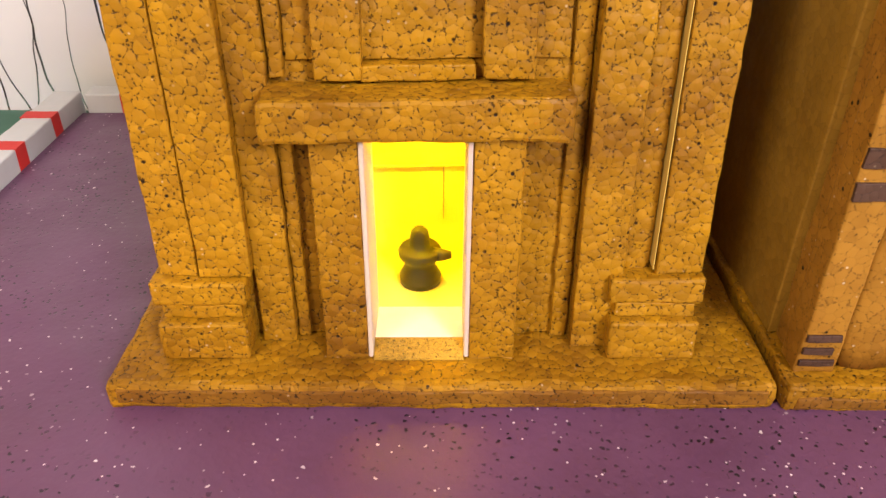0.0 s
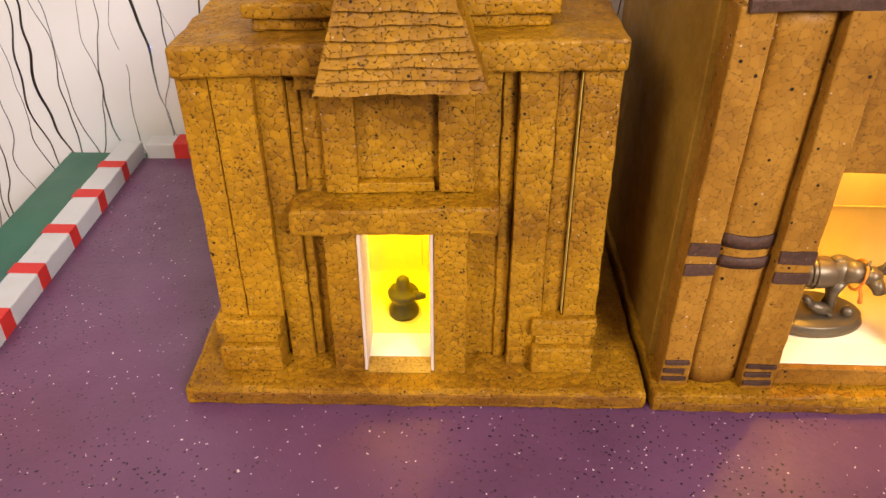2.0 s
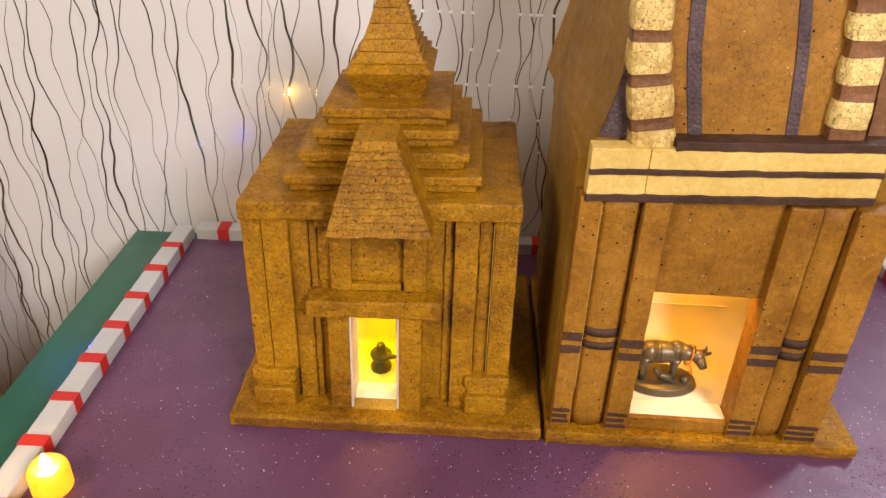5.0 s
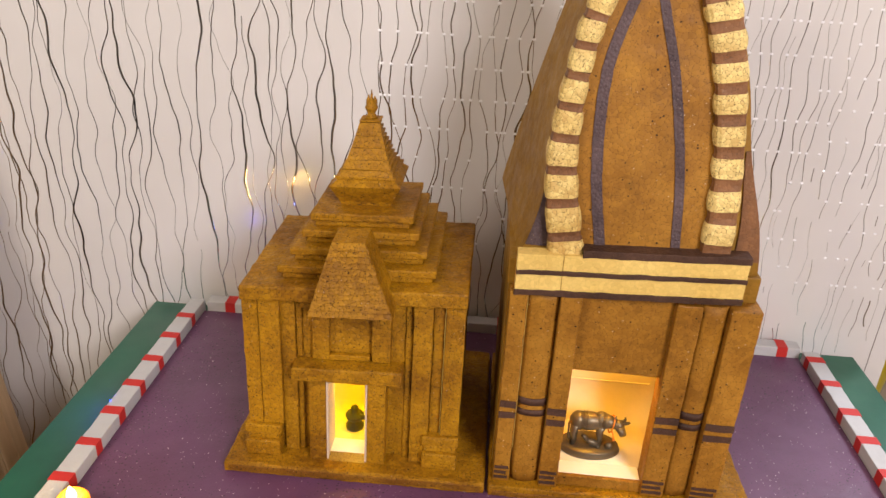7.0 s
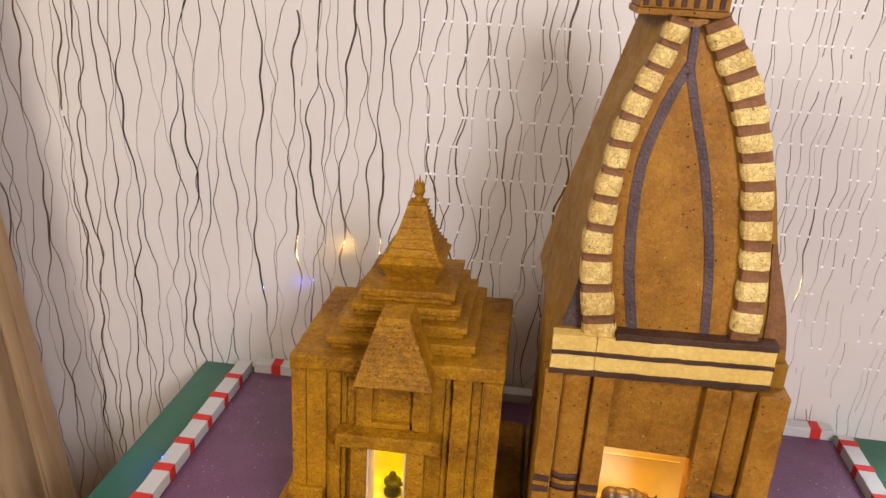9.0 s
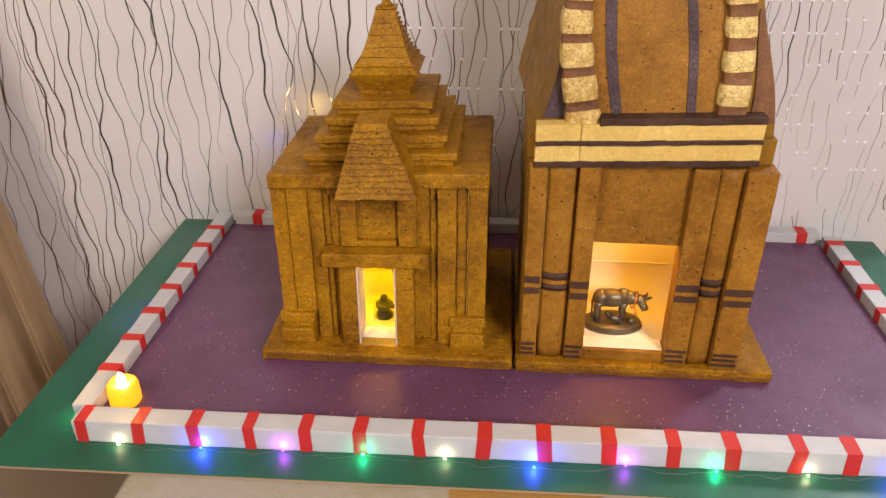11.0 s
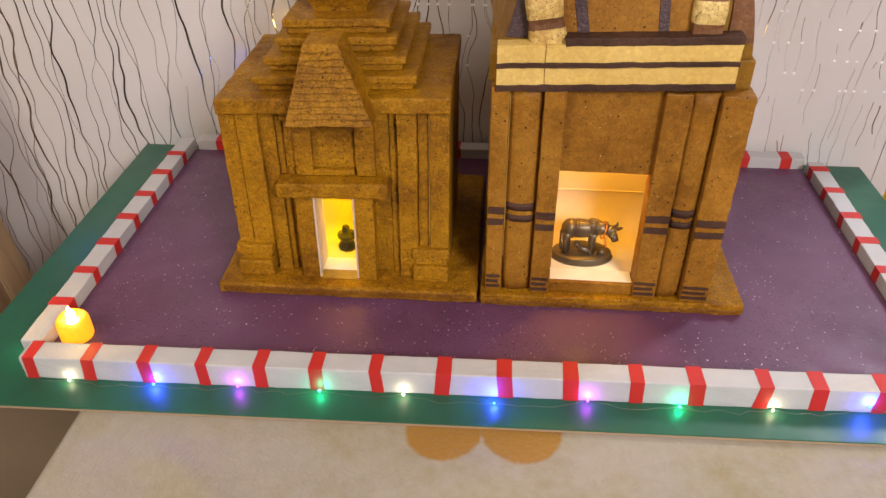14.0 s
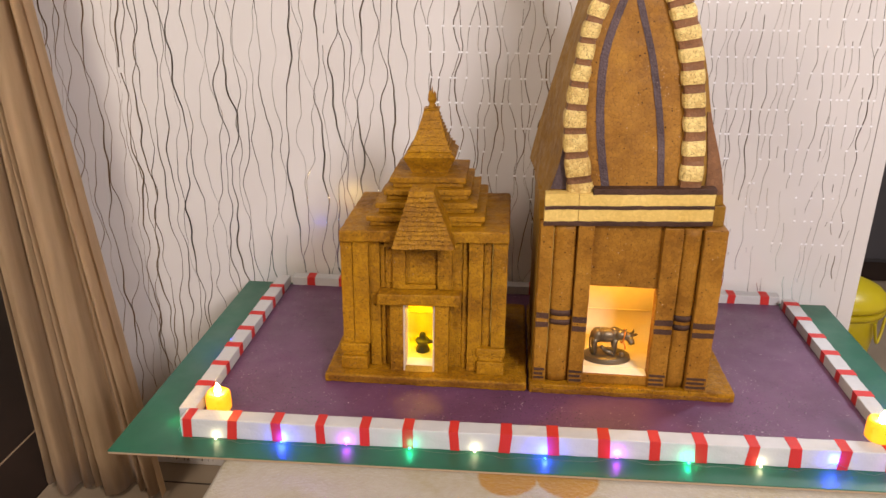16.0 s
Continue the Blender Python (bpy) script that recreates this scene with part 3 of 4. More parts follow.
    part("lamp_wire", boxes((0.1462, 0.1466, 0.1030, 0.1040, 0.036, 0.0665), r=0.0001), WIRE, t)
    for x in (0.083, 0.2002):
        part("cell_side", boxes((x, x + 0.0018, 0.0465, 0.106, 0.0150, 0.190), r=0.0003), LINING, t)
    part("cell_ceiling", boxes((0.083, 0.202, 0.0465, 0.106, 0.1902, 0.192), r=0.0003), LINING, t)
    # stepped roof
    cx, cy, z = 0.142, 0.117, 0.2312
    for hw in (0.084, 0.0725, 0.0625, 0.0545):
        part("roof_tier", boxes((cx - hw + 0.004, cx + hw - 0.004, cy - hw + 0.004, cy + hw - 0.004, z, z + 0.0075), (cx - hw, cx + hw, cy - hw, cy + hw, z + 0.0075, z + 0.0159), step=0.008, amp=0.0008, r=0.0015), OCHRE, t)
        z += 0.0161
    sz = z
    part("spire_foot", loft([[(cx + sx * h, cy + sy * h, zz) for sx, sy in ((-1, -1), (1, -1), (1, 1), (-1, 1))] for h, zz in ((0.027, sz), (0.028, sz + 0.004), (0.036, sz + 0.020), (0.038, sz + 0.024), (0.030, sz + 0.031))]), OCHRE, t)
    bm = bmesh.new()
    n = 11
    for k in range(n):
        f = k / (n - 1)
        h = 0.0325 - 0.0225 * f**0.75
        zz = sz + 0.031 + 0.0052 * k
        box(bm, (cx - h, cy - h, zz), (cx + h, cy + h, zz + 0.0032), 0.008, 0.0007)
        box(bm, (cx - h + 0.0052, cy - h + 0.0035, zz + 0.003), (cx + h - 0.0052, cy + h - 0.0035, zz + 0.0054), 0.008, 0.0005)
    part("spire", bm, OCHRE, t)
    for k, (w0, w1, z0, z1) in enumerate(((0.0300, 0.0262, 0.0312, 0.0400), (0.0258, 0.0225, 0.0403, 0.0500), (0.0222, 0.0182, 0.0503, 0.0620), (0.0180, 0.0145, 0.0623, 0.0740), (0.0143, 0.0108, 0.0743, 0.0872))):
        off = (0.0026, 0.0018, 0.0028, 0.0020, 0.0016)[k]
        rings = []
        for i in range(6):
            u = i / 5
            row = []
            for w, zz, yy in ((w0, z0, 0), (w1, z1, 0), (w1, z1, 1), (w0, z0, 1)):
                j = noise.noise(Vector((u * 4, k * 2.3 + zz * 80, yy))) * 0.0007
                row.append((cx - w + 2 * w * u, cy - w - off + j + 0.007 * yy, sz + zz + j))
            rings.append(row)
        part("spire_face", loft(rings), OCHRE, t)
    part("spire_cap", boxes((cx - 0.0112, cx + 0.0112, cy - 0.0112, cy + 0.0112, sz + 0.0878, sz + 0.0895), r=0.0005), OCHRE, t)
    part("finial", turned([(0.0075, 0.0), (0.0055, 0.003), (0.0040, 0.0055), (0.0062, 0.0095), (0.0070, 0.0125), (0.0052, 0.0160), (0.0030, 0.0190), (0.0020, 0.0205)], (cx, cy, sz + 0.0896), 9), OCHRE, t)
    for dx, dy, h in ((-0.0035, 0.001, 0.0065), (0.0, -0.001, 0.0120), (0.0032, 0.0015, 0.0050)):
        bm = bmesh.new()
        rod(bm, [(cx + dx, cy + dy, sz + 0.1045), (cx + dx * 1.1, cy + dy, sz + 0.1085), (cx + dx * 0.9, cy + dy, sz + 0.1085 + h)], [0.0028, 0.0022, 0.0003], 6)
        part("finial_tip", bm, OCHRE, t)
    # sloping gable of rough strips over the niche
    px0, px1, pz0, pz1 = 0.1005, 0.1870, 0.2160, 0.2950
    rows = 12
    rng = random.Random(3)
    for k in range(rows):
        f0, f1 = k / rows, (k + 1) / rows
        bm = bmesh.new()
        xa0, xb0 = px0 + 0.0245 * f0, px1 - 0.0300 * f0
        xa1, xb1 = px0 + 0.0245 * f1, px1 - 0.0300 * f1
        za, zb = pz0 + (pz1 - pz0) * f0, pz0 + (pz1 - pz0) * f1
        ya, yb = -0.0125 + 0.004 * f0, -0.0122 + 0.004 * f1
        seg = 9
        tilt = rng.uniform(-0.0012, 0.0012)
        rings = []
        for i in range(seg + 1):
            u = i / seg
            j = noise.noise(Vector((u * 5, k * 3.1, 0.7))) * 0.0016 + tilt * (u - 0.5)
            l, h = xa0 + (xb0 - xa0) * u, xa1 + (xb1 - xa1) * u
            back = 0.030 if za > 0.232 else 0.0153
            rings.append([(l, ya - 0.0026 + j * 0.5, za + j), (h, yb + 0.0006, zb + j), (h, back, zb), (l, back, za)])
        part("gable_strip", loft(rings), OCHRE, t)
    return t


# the small temple was glued a little askew: it leans back, more so on its far side
BEND.append(lambda p: p.z / 0.21 * (0.003 + 0.016 * min(1.0, max(0.0, (p.x - 0.02) / 0.24))) if p.z > 0.0146 else 0.0)
ochre_temple()
BEND.clear()

# stone lingam in the lit cell
lx, ly, lz = 0.1345, 0.070, 0.0196
bm = turned([(0.0125, 0.0), (0.0128, 0.004), (0.0105, 0.008), (0.0092, 0.011), (0.0098, 0.014), (0.0125, 0.0165), (0.0132, 0.0195), (0.0118, 0.0215), (0.0062, 0.022), (0.0058, 0.028), (0.0050, 0.0315), (0.0028, 0.0335), (0.0004, 0.0342)], (lx, ly, lz), 26)
rod(bm, [(lx + 0.008, ly - 0.003, lz + 0.0185), (lx + 0.0135, ly - 0.004, lz + 0.0188), (lx + 0.019, ly - 0.0045, lz + 0.0192)], [0.0042, 0.0034, 0.0020], 10)
for v in bm.verts:
    v.co = Vector((lx, ly, lz)) + (v.co - Vector((lx, ly, lz))) * Vector((0.84, 0.84, 0.94))
tagged(part("lingam_statue", bm, DARKSTONE), "dark stone lingam on a turned pedestal", "statue")


# ---- the tall brown temple ----
def lean(z):
    return 0.030 + 0.135 * max(0.0, z - 0.30)


CORE_L = ((0.2850, 0.3090), (0.3408, 0.3250), (0.4016, 0.3310), (0.4625, 0.3385), (0.5233, 0.3530), (0.5791, 0.3735), (0.6115, 0.3810))
CORE_R = ((0.2576, 0.5455), (0.3306, 0.5355), (0.4016, 0.5155), (0.4625, 0.5035), (0.5233, 0.4855), (0.5689, 0.4645), (0.6115, 0.4355))
RIB_LO = ((0.2911, 0.3375), (0.3844, 0.3265), (0.4736, 0.3370), (0.5243, 0.3495), (0.5831, 0.3735), (0.6105, 0.3815))
RIB_LI = ((0.2911, 0.3715), (0.3874, 0.3550), (0.4756, 0.3585), (0.5243, 0.3705), (0.5831, 0.3925), (0.6105, 0.4035))
RIB_RO = ((0.2891, 0.5075), (0.3509, 0.5085), (0.4047, 0.5045), (0.4888, 0.4925), (0.5547, 0.4705), (0.6105, 0.4355))
RIB_RI = ((0.2891, 0.4785), (0.3509, 0.4805), (0.4047, 0.4775), (0.4888, 0.4635), (0.5547, 0.4405), (0.6105, 0.4115))


def half_round(x0, x1, y, back, z0, z1):
    """An upright bar with a bulging front."""
    n, rings = max(1, round((z1 - z0) / 0.012)), []
    for k in range(n + 1):
        z = z0 + (z1 - z0) * k / n
        ring = [(x0, back, z)]
        for i in range(9):
            u = i / 8
            j = noise.noise(Vector((u * 3 + x0 * 50, z * 60, 1.1))) * 0.0006
            ring.append((x0 + (x1 - x0) * u, y + 0.0042 * abs(2 * u - 1) ** 2.4 + j, z + j))
        rings.append(ring + [(x1, back, z)])
    bm = loft(rings)
    for f in bm.faces:
        f.smooth = len(f.verts) == 4 and f.normal.y < -0.2
    return bm


def brown_temple():
    t = thing("model_temple", (0.43, 0.13, 0.0), "tall brown foam model temple with a curved banded tower", "model temple", "model temples")
    a, g, top = 0.0006, 0.0152, 0.2575
    part("base_plate", boxes((0.2985, 0.5890, -0.0045, 0.268, 0.0, 0.015), step=0.008, amp=0.0012, r=0.002), OCHRE, t)
    part("painted_edge", boxes((0.303, 0.584, -0.0053, -0.0012, 0.0020, 0.0080), step=0.006, amp=0.0011, r=0.001), EARTH, t, "red-brown brushed edge")
    part("front_wall", boxes((0.306, 0.373, 0.018, 0.032, g, top), (0.4675, 0.548, 0.018, 0.032, g, top), (0.3735, 0.467, 0.012, 0.026, 0.1665, top), step=0.010, amp=a), UMBER, t)
    part("door_sill", boxes((0.3735, 0.4670, 0.0075, 0.0320, g, 0.0285), step=0.006, amp=a), UMBER, t)
    part("side_wall", boxes((0.302, 0.314, 0.0325, 0.240, g, top), step=0.02, amp=a), CARD, t, "plain dark brown side board")
    part("side_wall", boxes((0.536, 0.548, 0.0325, 0.240, g, top), step=0.02, amp=a), CARD, t, "plain dark brown side board")
    part("back_wall", boxes((0.302, 0.548, 0.2405, 0.252, g, top), step=0.02, amp=a), CARD, t)
    part("top_board", boxes((0.300, 0.545, 0.020, 0.252, top + 0.0003, 0.2850), step=0.02, amp=a), CARD, t)
    # flat and rounded uprights of the front, with their painted bars
    ups = ((0.3030, 0.3210, 0.0040), (0.3225, 0.3530, 0.0068), (0.3535, 0.3742, 0.0020), (0.4662, 0.4915, 0.0030), (0.4920, 0.5175, 0.0055), (0.5180, 0.5480, 0.0005))
    for i, (x0, x1, y) in enumerate(ups):
        p = part("pilaster", half_round(x0, x1, y, 0.0185, g, top) if i in (1, 4) else boxes((x0, x1, y, 0.0185, g, top), step=0.008, amp=a, r=0.0012), UMBER, t)
        off = (0.0, 0.003, -0.004, -0.002, 0.004, -0.003)[i]
        for zz, h in ((0.1165 + off, 0.0085), (0.1030 + off, 0.0075)):
            e = (0.0005 * i) % 0.0011
            x1b = x1 - (0.004 if i == 0 and h < 0.007 else 0.0)
            bar = half_round(x0 + 0.0002, x1 - 0.0002, y - 0.0013, 0.0175, zz + e, zz + h + e) if i in (1, 4) else boxes((x0 + 0.0004, x1b - 0.0003, y - 0.0013, y + 0.003, zz + e, zz + h + e), step=0.004, amp=0.0006, r=0.0003)
            part("painted_bar", bar, BARS, p)
        if i in (0, 2, 3, 5):
            for k in range(3):
                part("painted_bar", boxes((x0 + 0.0010, x1 - (0.004 if k % 2 else 0.002), y - 0.0013, y + 0.003, 0.0195 + 0.0068 * k, 0.0230 + 0.0068 * k), step=0.004, amp=0.0005, r=0.0003), BARS, p)
    # Another pale strip, drawn for light showing between the first two pilasters.
    part("light_leak_strip", boxes((0.3214, 0.3219, 0.0075, 0.0180, 0.06, 0.250), r=0.0001), LEAK, t, "pale strip painted as light leaking through a gap")
    # lining of the lit cell
    part("cell_step", boxes((0.3743, 0.4661, 0.0120, 0.0323, 0.0286, 0.0292), r=0.0003), LINING, t, "white card lining lit warm")
    # Warm lamplight is part of this lining's and lip's base colour.
    part("cell_lining", swept_card(0.3165, 0.5335, 0.0325, 0.127, 0.0290, 0.236, 0.042), GLOW_CREAM, t, "curved card lining with the lamp's warm glow in its colour")
    part("card_lip", boxes((0.325, 0.488, 0.1254, 0.1270, 0.0782, 0.0794), r=0.0003), GLOW_CREAM, t)
    part("cell_ceiling", boxes((0.3165, 0.5335, 0.0325, 0.129, 0.2362, 0.238), r=0.0003), LINING, t)
    for x in (0.3144, 0.5337):
        part("cell_side", boxes((x, x + 0.0018, 0.0327, 0.129, 0.0160, 0.236), r=0.0003), LINING, t)
    # banded cornice
    c0, c1 = 0.3070, 0.5255
    rise = lambda x: 0.0085 * (x - c0) / (c1 - c0)

    def strip(x0, x1, y0, y1, z0, z1, amp):
        bm = boxes((x0, x1, y0, y1, z0, z1), step=0.006, amp=amp, r=0.0005)
        for v in bm.verts:
            v.co.z += rise(v.co.x)
        return bm

    corn = part("cornice", strip(c0, 0.3512, 0.0030, 0.0195, 0.2550, 0.2990, 0.0005), BUTTER, t, "cream cornice board with dark painted lines")
    part("cornice_board", strip(0.3517, c1, 0.0036, 0.0195, 0.2550, 0.2988, 0.0005), BUTTER, corn)
    for z0, z1 in ((0.2545, 0.2608), (0.2775, 0.2822)):
        part("painted_line", strip(c0 - 0.0006, c1 + 0.0006, 0.0016, 0.0060, z0, z1, 0.0008), BARS, corn)
    part("painted_line", strip(0.3690, c1 + 0.0006, 0.0028, 0.0205, 0.2975, 0.3050, 0.0007), BARS, corn)
    # tower core
    rings = []
    for k in range(27):
        z = 0.2853 + k * (0.611 - 0.2853) / 26
        f = (z - 0.2853) / (0.611 - 0.2853)
        xl, xr = curve(z, CORE_L), curve(z, CORE_R)
        yf, yb = lean(z) - 0.004, 0.252 - 0.105 * f
        bl, br = 0.291 + 0.073 * f**1.1, 0.556 - 0.118 * f**1.1
        rings.append([(xl, yf, z), (xr, yf, z), (br, yb, z), (bl, yb, z)])
    part("tower_core", loft(rings), CARD, t, "plain brown tower sides")
    # front panel between the ribs
    rings = []
    for k in range(41):
        z = 0.2995 + k * (0.610 - 0.2995) / 40
        yf = lean(z) - 0.011
        rings.append([(curve(z, RIB_LI) - 0.004, yf, z), (curve(z, RIB_RI) + 0.004, yf, z), (curve(z, RIB_RI) + 0.004, yf + 0.0068, z), (curve(z, RIB_LI) - 0.004, yf + 0.0068, z)])
    panel = part("tower_panel", loft(rings), UMBER, t)
    # flanking dark corners at the foot
    for knots, sign in ((CORE_L, 1), (CORE_R, -1)):
        rings = []
        for k in range(13):
            z = 0.3002 + k * 0.0088
            x, w = curve(z, knots), 0.022 * (1 - k / 13) + 0.003
            x0, x1 = sorted((x + sign * 0.0005, x + sign * w))
            y = lean(z) - 0.0062
            rings.append([(x0, y, z), (x1, y, z), (x1, y + 0.002, z), (x0, y + 0.002, z)])
        part("dark_corner", loft(rings), DUSK if sign == 1 else RUST, t)
    # two dark lines that meet below the top
    for s in (0, 1):
        rings = []
        for k in range(34):
            f = k / 33
            z = 0.3000 + (0.570 - 0.3000) * f
            lo = curve(z, ((0.30, 0.3815), (0.38, 0.3690), (0.47, 0.3680), (0.53, 0.3835), (0.57, 0.4005)) if s == 0 else ((0.30, 0.4535), (0.38, 0.4470), (0.47, 0.4300), (0.53, 0.4120), (0.57, 0.4010)))
            w = 0.0105 if s == 0 else 0.0088
            y = lean(z) - 0.0122
            j = noise.noise(Vector((z * 90, s * 5, 0))) * 0.0006
            rings.append([(lo + j, y, z), (lo + w + j, y, z), (lo + w + j, y + 0.002, z), (lo + j, y + 0.002, z)])
        part("dark_line", loft(rings), DUSK, panel)
    rings = [[(0.4025, lean(z) - 0.0124, z), (0.4105, lean(z) - 0.0124, z), (0.4105, lean(z) - 0.0102, z), (0.4025, lean(z) - 0.0102, z)] for z in (0.562, 0.580, 0.603)]
    part("dark_line", loft(rings), DUSK, panel)
    # ribs of alternating blocks
    for lo, li, n, sign in ((RIB_LO, RIB_LI, 12, 1), (RIB_RI, RIB_RO, 12, -1)):
        za = 0.2885 if sign == 1 else 0.2870
        length = 0.610 - za
        share = 0.72 if sign == 1 else 0.62
        for k in range(2 * n):
            pale = k % 2 == 0
            cyc = length / n * (1.24 - 0.48 * (k // 2) / (n - 1))
            z0 = za + length / n * sum(1.24 - 0.48 * q / (n - 1) for q in range(k // 2)) + (0 if pale else cyc * share)
            z1 = z0 + cyc * (share if pale else 1 - share)
            rings = []
            for i in range(5):
                z = z0 + (z1 - z0) * i / 4
                y = lean(max(z, 0.29)) - 0.0215
                x0, x1 = curve(z, lo), curve(z, li)
                bulge = 0.0010 * math.sin(math.pi * i / 4) * (1 if pale else -1)
                j = noise.noise(Vector((z * 60, sign, k * 0.3))) * 0.0008
                wob = 0.0016 * noise.noise(Vector((k * 1.7, sign * 3.0, 0.4)))
                lie = (curve(z + 0.006, lo) + curve(z + 0.006, li) - curve(z - 0.006, lo) - curve(z - 0.006, li)) / 0.024
                sag = lambda x: (wob * (2 * (x - x0) / (x1 - x0) - 1) if i in (0, 4) else 0.0) - 0.8 * lie * (x - (x0 + x1) / 2)
                e = 0.0050
                section = ((x0 - bulge, y + 0.0170), (x0 - bulge, y + e), (x0 + 0.3 * e, y + 0.3 * e), (x0 + e, y - bulge), (x1 - e, y - bulge), (x1 - 0.3 * e, y + 0.3 * e), (x1 + bulge, y + e), (x1 + bulge, y + 0.0170))
                rings.append([(x + j + noise.noise(Vector((x * 90, z * 90, 2.0))) * 0.0006, yy + noise.noise(Vector((x * 110, z * 110, 5.0))) * 0.0007, z + sag(x)) for x, yy in section])
            part("rib_block", loft(rings), CREAM if pale else RUST, t)
    # neck and top block
    part("neck", boxes((0.3510, 0.4360, 0.062, 0.138, 0.6112, 0.6175), step=0.008, amp=a), UMBER, t)
    head = part("top_block", boxes((0.3525, 0.4340, 0.060, 0.136, 0.6177, 0.6520), step=0.008, amp=a), UMBER, t)
    for k in range(7):
        x = 0.3560 + 0.0114 * k
        part("painted_bar", boxes((x, x + 0.0048, 0.0588, 0.063, 0.6195, 0.6510), step=0.006, amp=0.0005, r=0.0003), BARS, head)
    return t


BEND.append(lambda p: 0.001 - 0.004 * (p.x - 0.305) / 0.24 if p.z > 0.0152 else 0.0)
brown_temple()
BEND.clear()


# ---- brass cow with calf ----
def cow_statue():
    bx, by, bz = 0.4135, 0.0575, 0.0293
    bm = turned([(0.0335, 0.0), (0.0345, 0.0015), (0.0335, 0.004), (0.0325, 0.005), (0.0325, 0.007), (0.031, 0.008), (0.0005, 0.0082)], (bx, by, bz), 36, 0.62)
    z = bz + 0.008
    o = lambda x, y, h: (bx + x, by + y, z + h)
    blob(bm, o(-0.003, 0, 0.0290), (0.0195, 0.0100, 0.0108))
    blob(bm, o(-0.015, 0, 0.0285), (0.0098, 0.0098, 0.0112))
    blob(bm, o(0.010, 0, 0.0305), (0.0098, 0.0094, 0.0106))
    blob(bm, o(0.008, 0, 0.0385), (0.0050, 0.0042, 0.0030))
    for x, y, w in ((-0.0190, -0.004, 0), (-0.0165, 0.004, 0), (0.0090, -0.004, 0), (0.0115, 0.004, 0)):
        rod(bm, [o(x + 0.001, y, 0.026), o(x - 0.0005, y, 0.016), o(x + 0.0008, y, 0.008), o(x, y, 0.0)], [0.0056, 0.0038, 0.0028, 0.0032], 10)
    rod(bm, [o(0.012, -0.001, 0.0315), o(0.0190, -0.003, 0.0315), o(0.0255, -0.005, 0.0310)], [0.0092, 0.0074, 0.0060], 12)
    blob(bm, o(0.0275, -0.0065, 0.0310), (0.0066, 0.0060, 0.0062))
    rod(bm, [o(0.0285, -0.0080, 0.0295), o(0.0318, -0.0110, 0.0245), o(0.0328, -0.0120, 0.0218)], [0.0054, 0.0042, 0.0038], 10)
    for s in (-1, 1):
        rod(bm, [o(0.0275 + s * 0.0030, -0.0060, 0.0355), o(0.0280 + s * 0.0056, -0.0062, 0.0385), o(0.0285 + s * 0.0050, -0.0066, 0.0425)], [0.0021, 0.0017, 0.0007], 7)
        blob(bm, o(0.0275 + s * 0.0082, -0.0055, 0.0335), (0.0046, 0.0018, 0.0020), -0.3 * s)
    for q in (-0.012, -0.009, -0.006):
        rod(bm, [(bx + q, by + 0.0102 * math.cos(k * math.tau / 16), z + 0.0290 + 0.0112 * math.sin(k * math.tau / 16)) for k in range(17)], 0.0004, 5)
    rod(bm, [o(-0.0225, 0, 0.031), o(-0.0248, -0.001, 0.024), o(-0.0245, -0.002, 0.012), o(-0.0230, -0.003, 0.004)], [0.0016, 0.0012, 0.0012, 0.0020], 8)
    # calf lying below
    blob(bm, o(0.002, -0.007, 0.0058), (0.0088, 0.0040, 0.0042), 0.35)
    rod(bm, [o(-0.004, -0.007, 0.0085), o(-0.0075, -0.0065, 0.0125), o(-0.0095, -0.0060, 0.0140)], [0.0030, 0.0026, 0.0020], 8)
    rod(bm, [o(0.006, -0.008, 0.003), o(0.010, -0.010, 0.001)], [0.0018, 0.0013], 7)
    blob(bm, o(0.0205, -0.007, 0.0032), (0.0042, 0.0036, 0.0040))
    for f in bm.faces:
        f.smooth = True
    for v in bm.verts:
        v.co = Vector((bx, by, bz)) + (v.co - Vector((bx, by, bz))) * 1.05
    ob = part("cow_statue", bm, BRONZE)
    return tagged(ob, "antique brass cow with calf on an oval base", "statue")


cow_statue()
bm = bmesh.new()
ring = [(0.4340 + 0.0062 * math.sin(k * math.tau / 20) * 0.35, 0.0540 + 0.0084 * math.cos(k * math.tau / 20), 0.0692 + 0.0098 * math.sin(k * math.tau / 20) - 0.002) for k in range(21)]
rod(bm, ring, 0.0009, 7)
rod(bm, [(0.4345, 0.0485, 0.0615), (0.4365, 0.0475, 0.0555), (0.4375, 0.0475, 0.0500)], [0.0009, 0.0011, 0.0016], 7)
for v in bm.verts:
    v.co = Vector((0.4135, 0.0575, 0.0293)) + (v.co - Vector((0.4135, 0.0575, 0.0293))) * 1.05
tagged(part("garland", bm, ORANGE), "tiny orange thread garland round the brass cow", "garland")


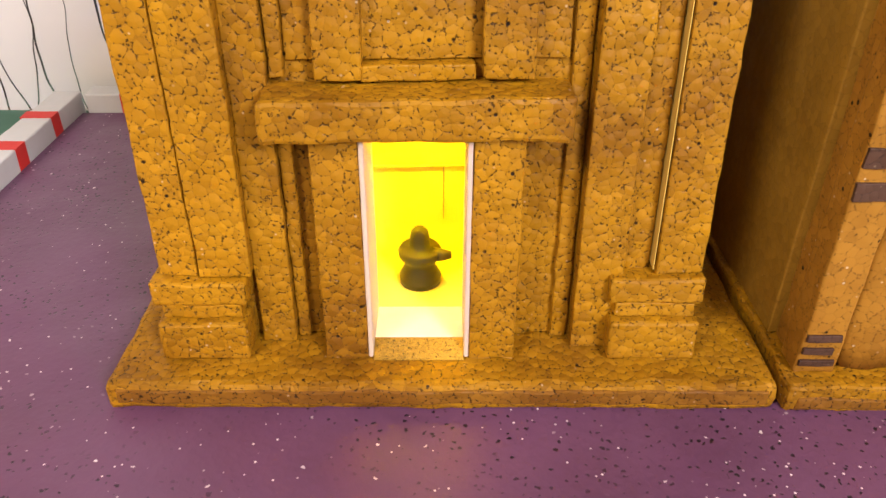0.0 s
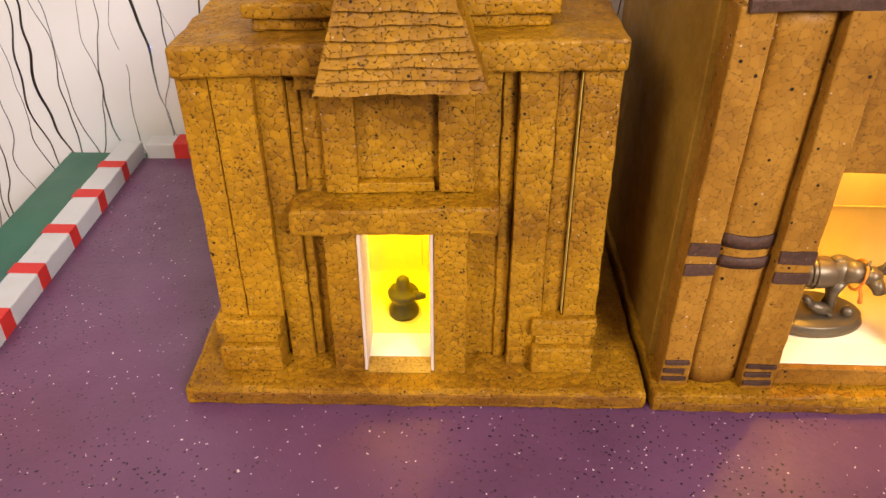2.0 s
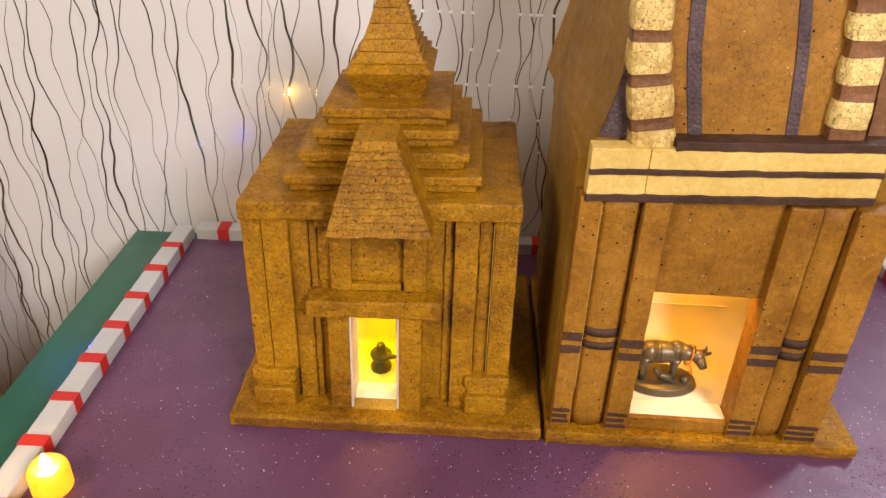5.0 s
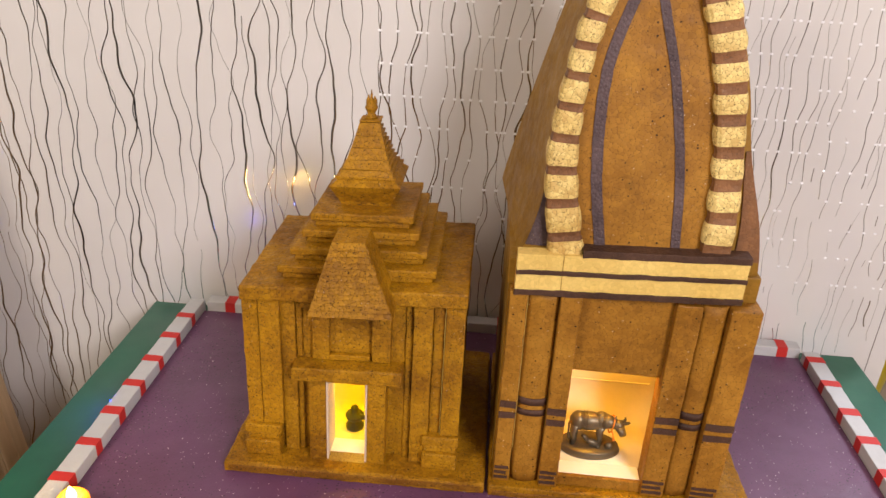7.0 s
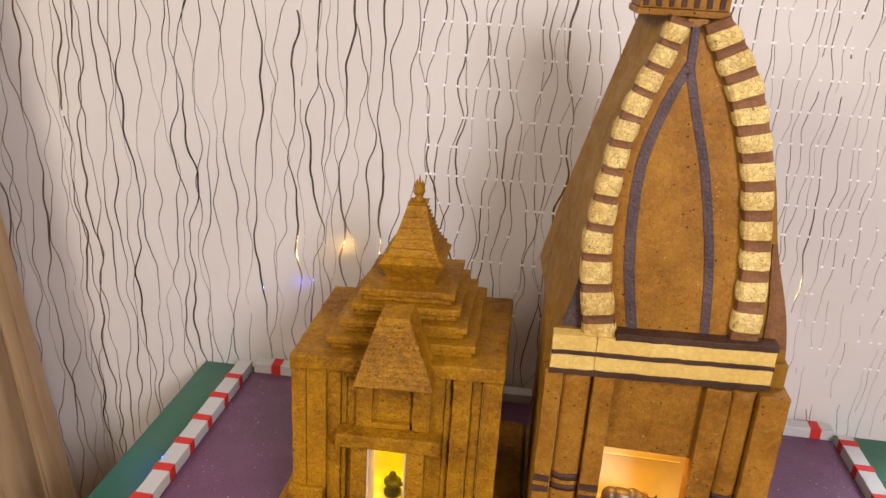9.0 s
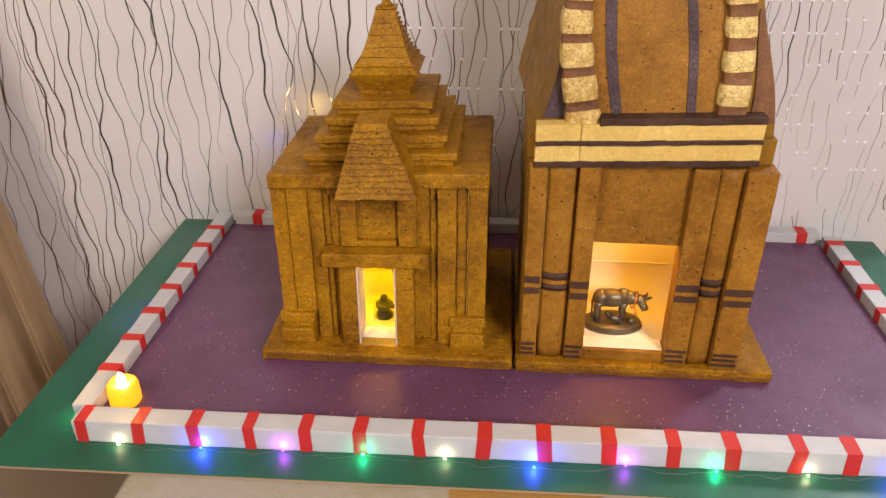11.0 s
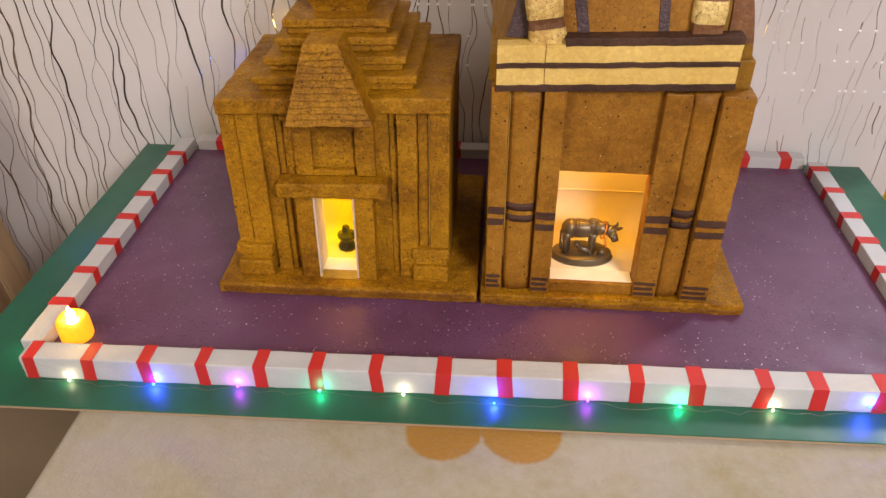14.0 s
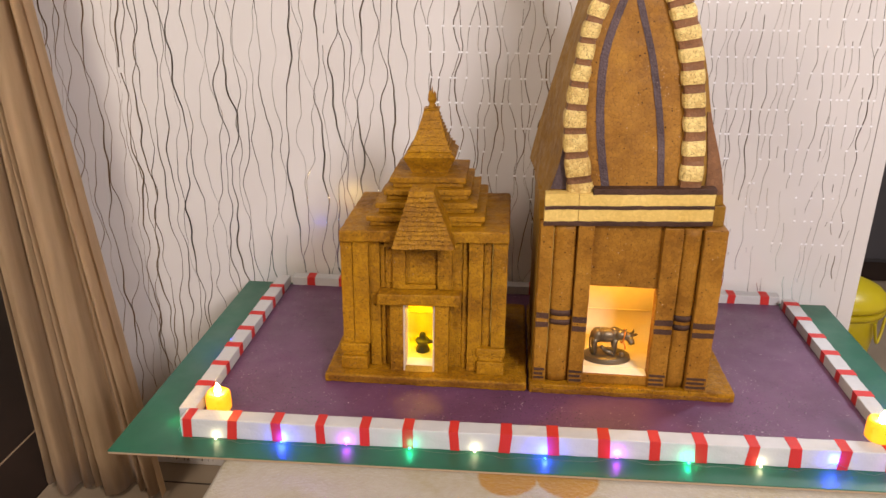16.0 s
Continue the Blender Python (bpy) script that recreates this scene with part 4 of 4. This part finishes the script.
# ---- candles ----
def candle(x, y, z, label):
    t = thing("tealight_candle", (x, y, z), label, "candle", "electric tealights")
    bm = turned([(0.0160, 0.0), (0.0170, 0.002), (0.0170, 0.020), (0.0166, 0.0235), (0.0155, 0.0260), (0.0130, 0.0270), (0.0100, 0.0255), (0.0070, 0.0242), (0.0004, 0.0238)], (x, y, z), 36)
    for v in bm.verts:
        if v.co.z > z + 0.015:
            w = 1 + 0.035 * math.sin(3 * math.atan2(v.co.y - y, v.co.x - x) + 1)
            v.co.z = z + (v.co.z - z) * w
    part("body", bm, WAX, t, "warm yellow plastic candle body")
    part("flame", turned([(0.0032, 0.0), (0.0044, 0.003), (0.0044, 0.0055), (0.0034, 0.0095), (0.0018, 0.0130), (0.0003, 0.0160)], (x, y, z + 0.0242), 16), FLAME, t, "glowing flame-shaped lamp")
    return t


candle(-0.1325, -0.0895, 0.0002, "lit electric tealight in the corner behind the kerb")
candle(0.7440, -0.0950, 0.0165, "lit electric tealight resting on the corner of the kerb")

# ---- fairy lights ----
string = thing("fairy_lights", (0.3, -0.138, -0.0125), "fine wire string of coloured fairy lights along the kerb", "fairy lights")
LED = {
    "blue": glowing("blue_led", (0.02, 0.10, 1.0), 14.0),
    "violet": glowing("violet_led", (0.55, 0.06, 1.0), 12.0),
    "green": glowing("green_led", (0.05, 1.0, 0.55), 12.0),
    "white": glowing("white_led", (1.0, 0.88, 0.55), 8.0),
}
spots = [(-0.182, -0.105, -0.006, "green"), (-0.118, -0.1395, -0.0105, "white"), (-0.029, -0.1405, -0.010, "blue"), (0.058, -0.1395, -0.0085, "violet"), (0.142, -0.1402, -0.0095, "green"), (0.227, -0.1398, -0.0100, "white"), (0.318, -0.1460, -0.0105, "blue"),
         (0.410, -0.1396, -0.0080, "violet"), (0.500, -0.1410, -0.0100, "green"), (0.590, -0.1400, -0.0105, "white"), (0.680, -0.1390, -0.0010, "blue"), (0.758, -0.1402, -0.0100, "violet"), (-0.1805, 0.090, 0.010, "blue"), (0.785, 0.03, -0.008, "blue")]
spots = [(x, y + (skew(x) if y < -0.12 else 0.0), z, c) for x, y, z, c in spots]
rng = random.Random(9)
pts = []
front = sorted(s for s in spots if s[1] < -0.12)
for p, q in zip(front, front[1:]):
    for i in range(8):
        u = i / 8
        sag = math.sin(math.pi * u)
        pts.append((p[0] + (q[0] - p[0]) * u, min(-0.1375 + skew(p[0] + (q[0] - p[0]) * u), p[1] + (q[1] - p[1]) * u - sag * rng.uniform(0.0, 0.006)), max(-0.0122, p[2] + (q[2] - p[2]) * u - sag * 0.006 + rng.uniform(0, 0.0012))))
pts.append(front[-1][:3])
pts = [(-0.1815, -0.02, -0.012), (-0.182, -0.08, -0.010), (-0.176, -0.131, -0.011), (-0.15, -0.1465, -0.0118)] + pts + [(0.778, -0.118, -0.011), (0.786, -0.09, -0.012), (0.785, 0.03, -0.009)]
bm = bmesh.new()
rod(bm, pts, 0.0002, 5)
part("wire", bm, WIRE, string)
for x, y, z, c in spots:
    bm = bmesh.new()
    blob(bm, (x, y, z), (0.0013, 0.0013, 0.0013), 0, 8, 10)
    for f in bm.faces:
        f.smooth = True
    part("bulb", bm, LED[c], string, c + " glowing bulb")
    tint, watts = {"blue": ((0.03, 0.06, 1.0), 0.12), "violet": ((0.6, 0.06, 1.0), 0.032), "green": ((0.0, 1.0, 0.5), 0.024), "white": ((1.0, 0.88, 0.5), 0.010)}[c]
    point_lamp("bulb_light", (x, y, z + 0.0035), 0.0024, watts, tint)


# ---- curtain ----
def curtain():
    bm = bmesh.new()
    nz, ns = 26, 260
    grid = []
    for j in range(nz + 1):
        f = j / nz
        z = FLOOR_Z + 0.012 + f * 2.3
        row = []
        for i in range(ns + 1):
            s = i / ns
            xr, xl = -0.430 - 0.150 * min(1, f * 1.6), -0.700 - 0.02 * f
            x = xl + (xr - xl) * s
            # soft pleats, broader towards the wall
            u = s - 0.18 * s * s
            amp = 0.016 + 0.005 * math.sin(s * 9)
            y = 0.275 + amp * math.sin(u * 56 + 1.6 * math.sin(u * 17) + 0.5 * math.sin(f * 5)) + 0.014 * math.sin(u * 21 + f * 1.2) + 0.0012 * math.sin(s * 150 + 3 * math.sin(f * 7))
            x += 0.005 * math.sin(u * 56 + 1.5)
            row.append(bm.verts.new((x, y, z)))
        grid.append(row)
    for j in range(nz):
        for i in range(ns):
            bm.faces.new((grid[j][i], grid[j][i + 1], grid[j + 1][i + 1], grid[j + 1][i])).smooth = True
    bmesh.ops.solidify(bm, geom=bm.faces[:], thickness=0.002)
    return bm


tagged(part("curtain", curtain(), CURTAIN), "long tan curtain gathered in soft folds", "curtain")

# ---- beyond the wall ----
bx, by = 1.045, 0.750
bucket = thing("plastic_bucket", (bx, by, FLOOR_Z), "round yellow plastic bucket with a domed lid", "bucket")
part("lid", turned([(0.108, 0.316), (0.112, 0.322), (0.109, 0.331), (0.096, 0.345), (0.070, 0.357), (0.036, 0.363), (0.004, 0.364)], (bx, by, FLOOR_Z), 44), YELLOW, bucket)
for z, r in ((0.304, 0.107),):
    part("rim", turned([(r - 0.010, z - 0.008), (r, z - 0.007), (r + 0.003, z), (r, z + 0.008), (r - 0.010, z + 0.009)], (bx, by, FLOOR_Z), 44), YELLOW, bucket)
part("body", turned([(0.066, 0.0), (0.070, 0.004), (0.075, 0.06), (0.095, 0.250), (0.099, 0.317)], (bx, by, FLOOR_Z), 44), YELLOW, bucket)
bm = bmesh.new()
rod(bm, [(bx + 0.109 * math.cos(a), by + 0.109 * math.sin(a), FLOOR_Z + 0.292 - 0.055 * math.sin(math.pi * u)) for u in [k / 20 for k in range(21)] for a in [-1.05 + 0.5 * u]], 0.0035, 8)
part("handle", bm, YELLOW, bucket)
cab = thing("dark_cabinet", (1.75, 1.9, FLOOR_Z), "large charcoal cabinet standing in the dim room beyond", "cabinet")
part("body", boxes((1.05, 2.38, 1.6, 2.3, FLOOR_Z + 0.08, 1.75), r=0.006), SLATE, cab)
part("plinth", boxes((1.08, 2.36, 1.63, 2.28, FLOOR_Z, FLOOR_Z + 0.079), r=0.003), GRANITE, cab)
for x0, x1 in ((1.06, 1.71), (1.72, 2.37)):
    d = part("door", boxes((x0, x1, 1.578, 1.599, FLOOR_Z + 0.10, 1.74), r=0.004), SLATE, cab)
